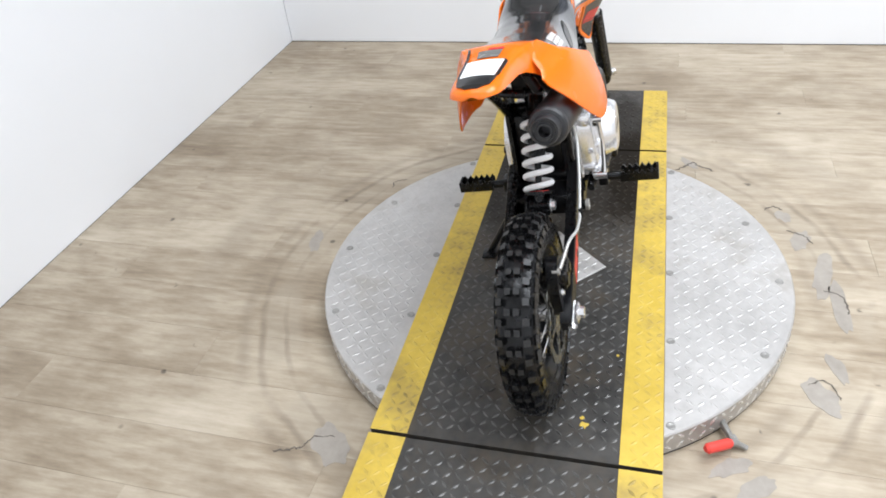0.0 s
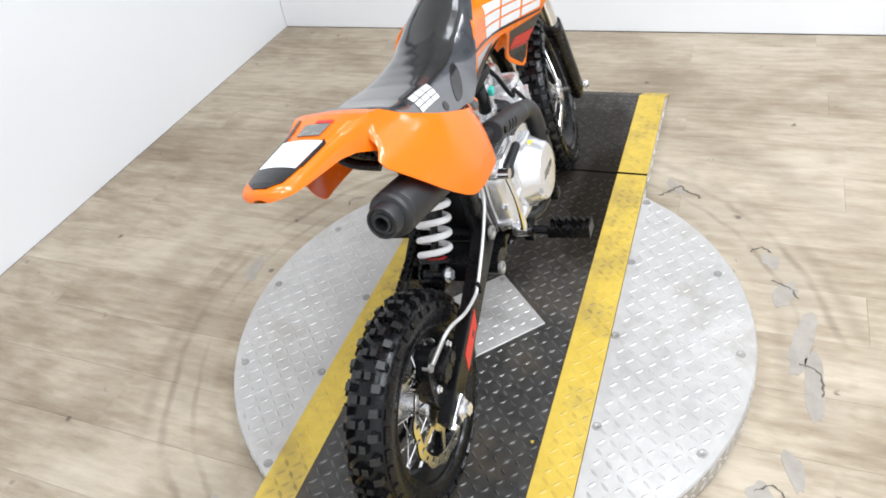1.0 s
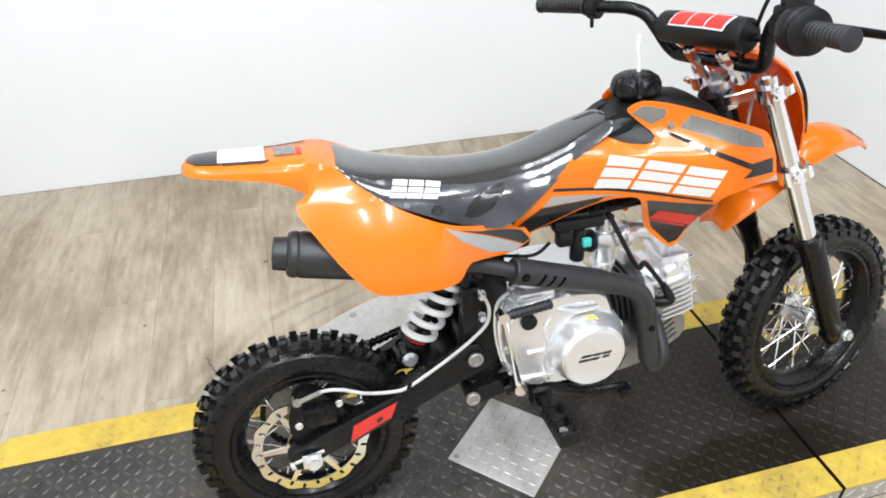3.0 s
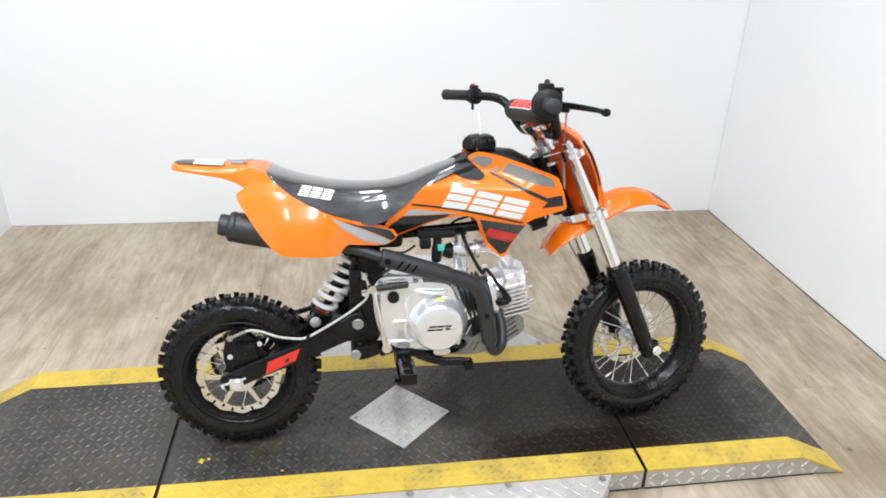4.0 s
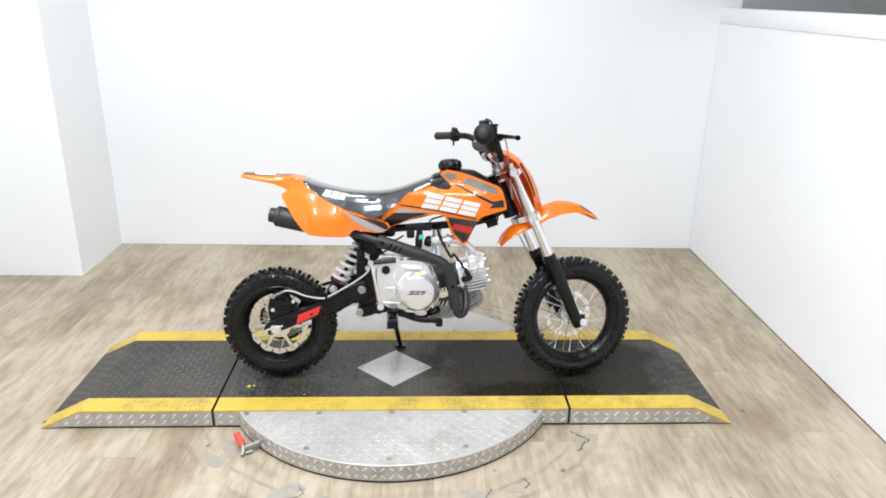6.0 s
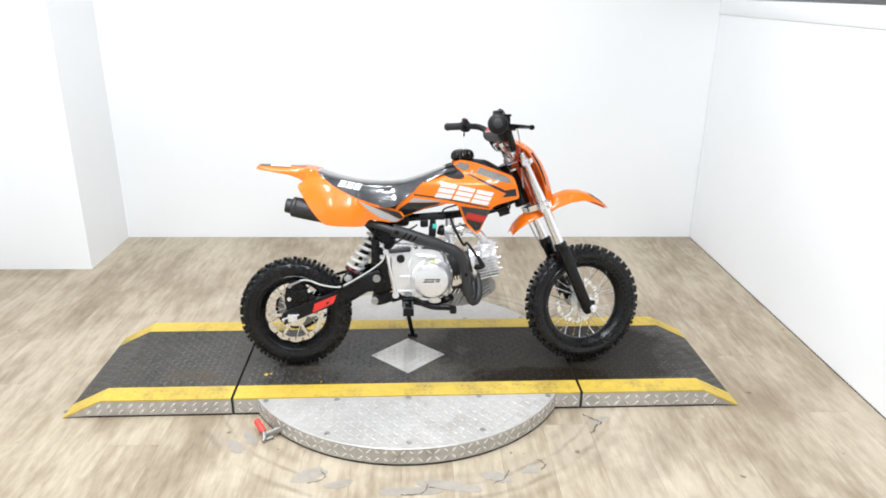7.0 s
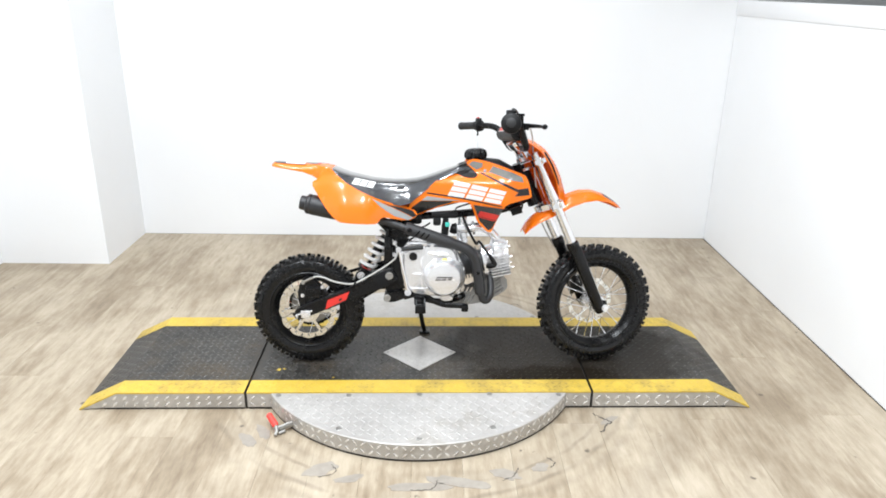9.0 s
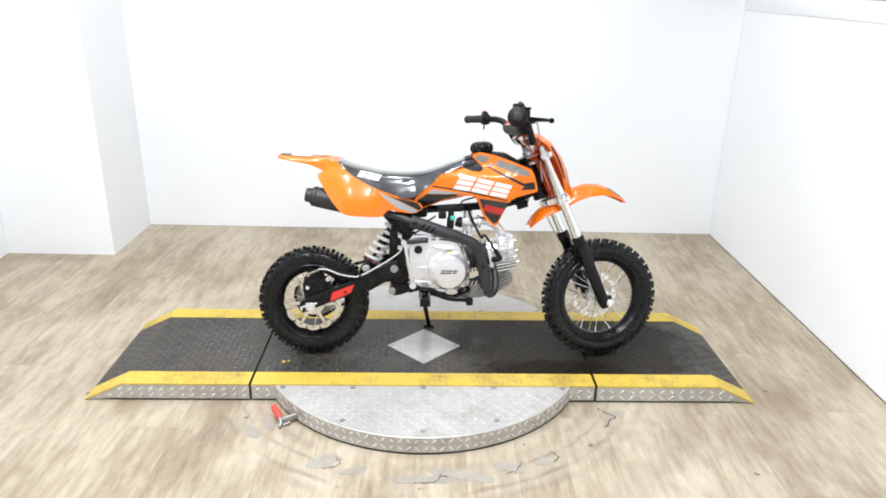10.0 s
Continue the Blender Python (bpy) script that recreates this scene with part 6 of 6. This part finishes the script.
for sd in (-1, 1):
    g = Geo()
    p0 = AX_P + Vector((0.006, sd * 0.036, 0.018))
    p1 = Vector((0.336, sd * 0.036, 0.766))
    d = (p1 - p0).normalized()
    sidev = Vector((0, 1, 0))
    n = d.cross(sidev)
    rings = []
    for s, hw in ((0, 0.013), (0.004, 0.014), (0.03, 0.011), (0.042, 0.017), (0.064, 0.018), (0.068, 0.015)):
        c = p0 + d * s
        rings.append([c + n * a * hw + sidev * b * 0.0125 for a, b in rounded([(-1, -1), (1, -1), (1, 1), (-1, 1)], 1)])
    loft(g, rings, close=True)
    bolt(g, p0 + d * 0.066 + n * 0.011, d, 0.0045, 0.006)
    bolt(g, p0 + d * 0.066 - n * 0.011, d, 0.0045, 0.006)
    bp("bar_clamp", steer(bent(g)), CHROME, "polished handlebar riser", bar)
g = Geo()
pc = Vector((0.306, 0, 0.817))
revolve(g, [(-0.092, 0.0), (-0.092, 0.02), (-0.088, 0.0255), (-0.06, 0.0265), (0.06, 0.0265), (0.088, 0.0255), (0.092, 0.02), (0.092, 0.0)], pc, (0, 1, 0), 28)
pad = bp("bar_pad", steer(bent(g)), PLASTIC, "black foam crossbar pad", bar)


def on_pad(v, a, off):
    an = radians(140) + a / 0.0265
    return Vector((pc.x + math.cos(an) * (0.0265 + off), v, pc.z + math.sin(an) * (0.0265 + off)))


g = Geo()
slanted_bars(g, [(0.056, 0.012), (0.048, -0.017), (-0.072, -0.017), (-0.064, 0.012)], lambda v, a: on_pad(v, a, 0.001), [(0, 1, 0, 1)], (0, 0, -0.0003))
bp("pad_border", steer(bent(g)), STICKER, "white decal border", pad, 60)
g = Geo()
slanted_bars(g, [(0.0525, 0.0095), (0.0455, -0.0145), (-0.0685, -0.0145), (-0.0615, 0.0095)], lambda v, a: on_pad(v, a, 0.0016), [(0, 0.315, 0, 1), (0.34, 0.66, 0, 1), (0.685, 1, 0, 1)], (0, 0, -0.0003))
bp("pad_mark", steer(bent(g)), RED, "three plain red slanted bars", pad, 60)

# grips
G0, G1 = Vector((0.2295, 0.256, 0.849)), Vector((0.2075, 0.331, 0.850))
for sd in (-1, 1):
    g = Geo()
    a = Vector((G0.x + 0.012, sd * (G0.y - 0.03), G0.z)) if sd > 0 else Vector((G0.x, sd * G0.y, G0.z))
    b = Vector((G1.x, sd * G1.y, G1.z))
    d = (b - a).normalized()
    n = (b - a).length
    prof = [(0.0, 0.0), (0.0, 0.016), (0.003, 0.0165), (0.006, 0.0138)]
    k = 0.01
    while k < n - 0.012:
        prof += [(k, 0.0127), (k + 0.0025, 0.0138), (k + 0.005, 0.0138), (k + 0.0065, 0.0127)]
        k += 0.0075
    prof += [(n - 0.008, 0.0136), (n - 0.006, 0.0148), (n - 0.001, 0.0148), (n, 0.013), (n, 0.0)]
    revolve(g, prof, a, d, 20)
    bp("grip", steer(bent(g)), GRIP, "black ribbed rubber grip", bar, 30)
# throttle housing and brake lever on the bike's right
g = Geo()
hd = Vector((-0.29, -0.957, 0.0)).normalized()
hc = Vector((0.238, -0.23, 0.848))
revolve(g, [(-0.004, 0.0), (-0.004, 0.024), (0.0, 0.03), (0.014, 0.032), (0.018, 0.030), (0.02, 0.026), (0.024, 0.026), (0.026, 0.029), (0.03, 0.029), (0.034, 0.02), (0.034, 0.0)], hc, hd, 32)
box(g, 0.222, 0.252, -0.242, -0.222, 0.862, 0.889, 0.004)
rod(g, (0.24, -0.232, 0.88), (0.252, -0.205, 0.89), 0.0065)
bp("throttle_housing", steer(bent(g)), PLASTIC, "black throttle housing", bar)
g = Geo()
tube(g, spline([(0.252, -0.205, 0.89), (0.275, -0.16, 0.89), (0.305, -0.115, 0.86), (0.33, -0.07, 0.80), (0.345, -0.02, 0.74), (0.35, 0.01, 0.70)]), 0.003, 8)
bp("throttle_cable", steer(bent(g)), PLASTIC, "black throttle cable", bar)
g = Geo()
box(g, 0.252, 0.285, -0.215, -0.175, 0.838, 0.872, 0.005)
box(g, 0.26, 0.289, -0.21, -0.18, 0.871, 0.879, 0.002)
rod(g, (0.245, -0.195, 0.848), (0.28, -0.195, 0.85), 0.017, 18)
rod(g, (0.295, -0.205, 0.846), (0.295, -0.205, 0.828), 0.009)
tube(g, spline([(0.288, -0.19, 0.842), (0.305, -0.22, 0.841), (0.31, -0.265, 0.84), (0.31, -0.31, 0.839), (0.305, -0.348, 0.838)]), [0.008, 0.0068, 0.006, 0.0052, 0.0055], 10, flat=0.7)
rod(g, (0.3055, -0.345, 0.838), (0.3045, -0.356, 0.838), 0.0078, 12)
bp("brake_lever", steer(bent(g)), BLACK, "black front brake lever and cylinder", bar)
g = Geo()
tube(g, spline([(0.292, -0.185, 0.848), (0.325, -0.15, 0.836), (0.352, -0.1, 0.80), (0.374, -0.05, 0.73), (0.40, -0.01, 0.62), (0.43, 0.06, 0.54), (0.49, 0.105, 0.44), (0.56, 0.095, 0.33)]), 0.0026, 8)
bp("front_brake_hose", steer(bent(g)), HOSE, "pale grey front brake hose", bar)
# kill switch on the bike's left
g = Geo()
kc = Vector((0.248, 0.213, 0.848))
revolve(g, [(-0.01, 0.0), (-0.01, 0.018), (-0.007, 0.021), (0.009, 0.021), (0.011, 0.018), (0.011, 0.0)], kc, Vector((0.036, -0.11, 0.0)), 24)
box(g, 0.236, 0.258, 0.206, 0.222, 0.863, 0.876, 0.004)
box(g, 0.24, 0.247, 0.212, 0.217, 0.812, 0.835, 0.002)
bp("kill_switch", steer(g), PLASTIC, "black kill switch", bar)
g = Geo()
rod(g, (0.245, 0.214, 0.872), (0.243, 0.214, 0.879), 0.006, 12)
bp("switch_button", steer(g), RED, "red button", bar)

# number plate
g = Geo()
PL = [(0.362, 0.798), (0.388, 0.789), (0.424, 0.764), (0.460, 0.716), (0.484, 0.668), (0.50, 0.62), (0.510, 0.585), (0.515, 0.555)]
PWD = [0.078, 0.1, 0.108, 0.106, 0.097, 0.082, 0.066, 0.05]
rings = []
for k in range(30):
    s = k / 29 * 7
    u, w = np.interp(s, range(8), [p[0] for p in PL]), np.interp(s, range(8), [p[1] for p in PL])
    hw = float(np.interp(s, range(8), PWD))
    o, i = [], []
    for q in np.linspace(-1, 1, 15):
        back = 0.042 * abs(q) ** 2.2
        o.append(Vector((u - back, q * hw, w - 0.2 * back)))
        i.append(Vector((u - back - 0.003, q * hw * 0.98, w - 0.2 * back - 0.001)))
    rings.append(o + i[::-1])
loft(g, rings, close=True)
bp("number_plate", steer(g), ORANGE, "blank orange plastic front number plate", sharp=50)
fr = lambda sd: [(0.43 - 0.036, sd * 0.107, 0.752), (0.46 - 0.042, sd * 0.1065, 0.715), (0.48 - 0.042, sd * 0.098, 0.675), (0.49 - 0.04, sd * 0.09, 0.645)]
for sd in (-1, 1):
    bp("plate_strap", steer(tube(Geo(), spline(fr(sd)), 0.003, 8)), PLASTIC, "black plate edge strap")

# front fender
g = Geo()
NU = [0.355, 0.372, 0.40, 0.435, 0.475, 0.515, 0.56, 0.605, 0.65, 0.686, 0.716]
NW = [0.478, 0.508, 0.535, 0.553, 0.572, 0.603, 0.617, 0.616, 0.602, 0.581, 0.556]
NH = [0.03, 0.045, 0.055, 0.058, 0.054, 0.056, 0.062, 0.06, 0.05, 0.036, 0.014]
NDP = [0.01, 0.018, 0.024, 0.026, 0.03, 0.038, 0.036, 0.03, 0.022, 0.014, 0.004]
rings = []
for u in np.linspace(0.355, 0.716, 42):
    w, h, dd = (float(np.interp(u, NU, q)) for q in (NW, NH, NDP))
    o = [Vector((u, q * h, w - dd * abs(q) ** 3 + 0.004 * math.exp(-(q * 5) ** 2))) for q in np.linspace(-1, 1, 17)]
    i = [p + Vector((0, 0, -0.003)) for p in o]
    rings.append(o + i[::-1])
loft(g, rings, close=True)
ff = bp("front_fender", steer(g), ORANGE, "orange plastic front fender", sharp=50)


def on_ff(u, s, off):
    w, h, dd = (float(np.interp(u, NU, q)) for q in (NW, NH, NDP))
    return Vector((u, s * h, w - dd * abs(s) ** 3 + 0.004 * math.exp(-(s * 5) ** 2) + off))


for sd in (-1, 1):
    g = Geo()
    sheet(g, [(0.636, sd * 0.35), (0.643, sd * 0.75), (0.68, sd * 0.8), (0.704, sd * 0.6), (0.67, sd * 0.55)], lambda u, s: on_ff(u, s, 0.0012), (0, 0, -0.001), 0.02)
    bp("fender_graphic", steer(g), DECAL, "black graphic", ff, 0)

# front brake caliper on the bike's left
g = Geo()
box(g, 0.555, 0.60, 0.028, 0.066, 0.235, 0.30, 0.007)
rod(g, (0.575, 0.03, 0.28), (0.575, 0.074, 0.28), 0.013)
rod(g, (0.58, 0.03, 0.255), (0.58, 0.072, 0.255), 0.012)
sheet(g, rounded([(0.52, 0.36), (0.55, 0.36), (0.6, 0.24), (0.57, 0.22)], 1), lambda u, w: (u, 0.07, w), (0, 0.008, 0), 0.03)
bp("front_caliper", steer(g), BLACK, "black front brake caliper")

# ---- floor marks: filler patches and cracks round the turntable ----
def floor_patch(x, y, rx, ry, turn, seed):
    rnd = random.Random(seed)
    n = 18
    rad = [0.7 + 0.45 * rnd.random() for _ in range(n)]
    c, s = math.cos(radians(turn)), math.sin(radians(turn))
    pts = []
    for k in range(n):
        a = 2 * math.pi * k / n
        p, q = math.cos(a) * rx * rad[k], math.sin(a) * ry * rad[k]
        pts.append((x + p * c - q * s, y + p * s + q * c))
    g = Geo()
    sheet(g, rounded(pts, 1), lambda a, b: (a, b, 0.0007), (0, 0, -0.0007), 0.05)
    tagged(part("floor_patch", g, FILLER, sharp=0), "grey filler patch on the worn plank floor", "floor patch", "floor patches")


for k, (x, y, rx, ry, turn) in enumerate(((-0.60, 0.375, 0.062, 0.04, 40), (0.01, -0.69, 0.10, 0.022, 5), (0.37, -0.60, 0.028, 0.02, 20), (-0.54, -0.47, 0.045, 0.022, 130), (0.63, -0.352, 0.045, 0.016, 40), (-0.50, -0.425, 0.05, 0.02, 120), (0.26, -0.63, 0.055, 0.024, 160), (0.08, 0.70, 0.06, 0.018, 10), (-0.29, -0.615, 0.055, 0.03, 30), (0.12, -0.668, 0.10, 0.025, 170), (-0.2, -0.655, 0.05, 0.018, 15))):
    floor_patch(x, y, rx, ry, turn, k + 3)


def crack(pts, r, seed):
    rnd = random.Random(seed)
    P = spline([(x, y, 0) for x, y in pts], 7)
    g = Geo()
    v, f = [], []
    for i, p in enumerate(P):
        t = (P[min(i + 1, len(P) - 1)] - P[max(i - 1, 0)]).normalized()
        n = Vector((-t.y, t.x, 0))
        w = r * (0.35 + rnd.random()) * (0.25 if i in (0, len(P) - 1) else 1)
        j = n * (rnd.random() - 0.5) * r * 3
        v += [p + n * w + j + Vector((0, 0, 0.0011)), p - n * w + j + Vector((0, 0, 0.0011)), p + n * w * 0.3 + j + Vector((0, 0, 0.0002)), p - n * w * 0.3 + j + Vector((0, 0, 0.0002))]
    for i in range(len(P) - 1):
        a, b = i * 4, i * 4 + 4
        f += [(a, b, b + 1, a + 1), (a, a + 2, b + 2, b), (a + 1, b + 1, b + 3, a + 3), (a + 2, a + 3, b + 3, b + 2)]
    g.add(v, f)
    tagged(part("floor_crack", g, CRACK, sharp=0), "dark ragged crack in the worn plank floor", "floor crack", "floor cracks")


crack([(-0.64, 0.49), (-0.625, 0.45), (-0.617, 0.43)], 0.0022, 1)
crack([(-0.617, 0.43), (-0.588, 0.415), (-0.578, 0.37)], 0.0016, 2)
crack([(0.585, -0.31), (0.62, -0.345), (0.635, -0.36), (0.615, -0.385), (0.59, -0.42)], 0.003, 3)
crack([(0.395, -0.55), (0.415, -0.575), (0.40, -0.6)], 0.002, 4)
crack([(0.30, -0.60), (0.285, -0.64), (0.25, -0.66)], 0.002, 5)
crack([(0.06, -0.66), (0.04, -0.7), (-0.02, -0.705)], 0.0022, 6)
crack([(0.572, 0.31), (0.585, 0.33), (0.60, 0.30)], 0.003, 7)
crack([(0.39, 0.56), (0.42, 0.565), (0.44, 0.53)], 0.002, 8)
crack([(-0.26, -0.59), (-0.24, -0.625), (-0.29, -0.65)], 0.0018, 9)

# ---- floor planks, joined edge to edge with fine grooves ----
PW, PLN = 0.152, 1.22
plank_meshes = {}


def plank_mesh(w, l):
    key = (round(w, 3), round(l, 3))
    if key not in plank_meshes:
        e, b = 0.0002, 0.0005
        g = Geo()
        x0, x1, y0, y1 = -w / 2 + e, w / 2 - e, -l / 2 + e, l / 2 - e
        lo = [(x0, y0, -0.0025), (x1, y0, -0.0025), (x1, y1, -0.0025), (x0, y1, -0.0025)]
        mid = [(x, y, -0.0003) for x, y, z in lo]
        hi = [(x0 + b, y0 + b, 0), (x1 - b, y0 + b, 0), (x1 - b, y1 - b, 0), (x0 + b, y1 - b, 0)]
        g.add(lo + mid + hi, [(0, 1, 5, 4), (1, 2, 6, 5), (2, 3, 7, 6), (3, 0, 4, 7), (4, 5, 9, 8), (5, 6, 10, 9), (6, 7, 11, 10), (7, 4, 8, 11), (8, 9, 10, 11)])
        plank_meshes[key] = g.mesh("plank", [PLANK], 0)
    return plank_meshes[key]


x = WEST_X
col = 0
while x < EAST_X - 0.01:
    w = min(PW, EAST_X - 0.002 - x)
    y = SOUTH_Y - ((col * 0.397) % PLN)
    while y < BACK_Y:
        a, b = max(y, SOUTH_Y), min(y + PLN, BACK_Y - 0.002)
        if b - a > 0.02:
            ob = new("plank", plank_mesh(w, b - a))
            ob.location = (x + w / 2, (a + b) / 2, 0)
            ob.parent = floor
        y += PLN
    x += PW
    col += 1
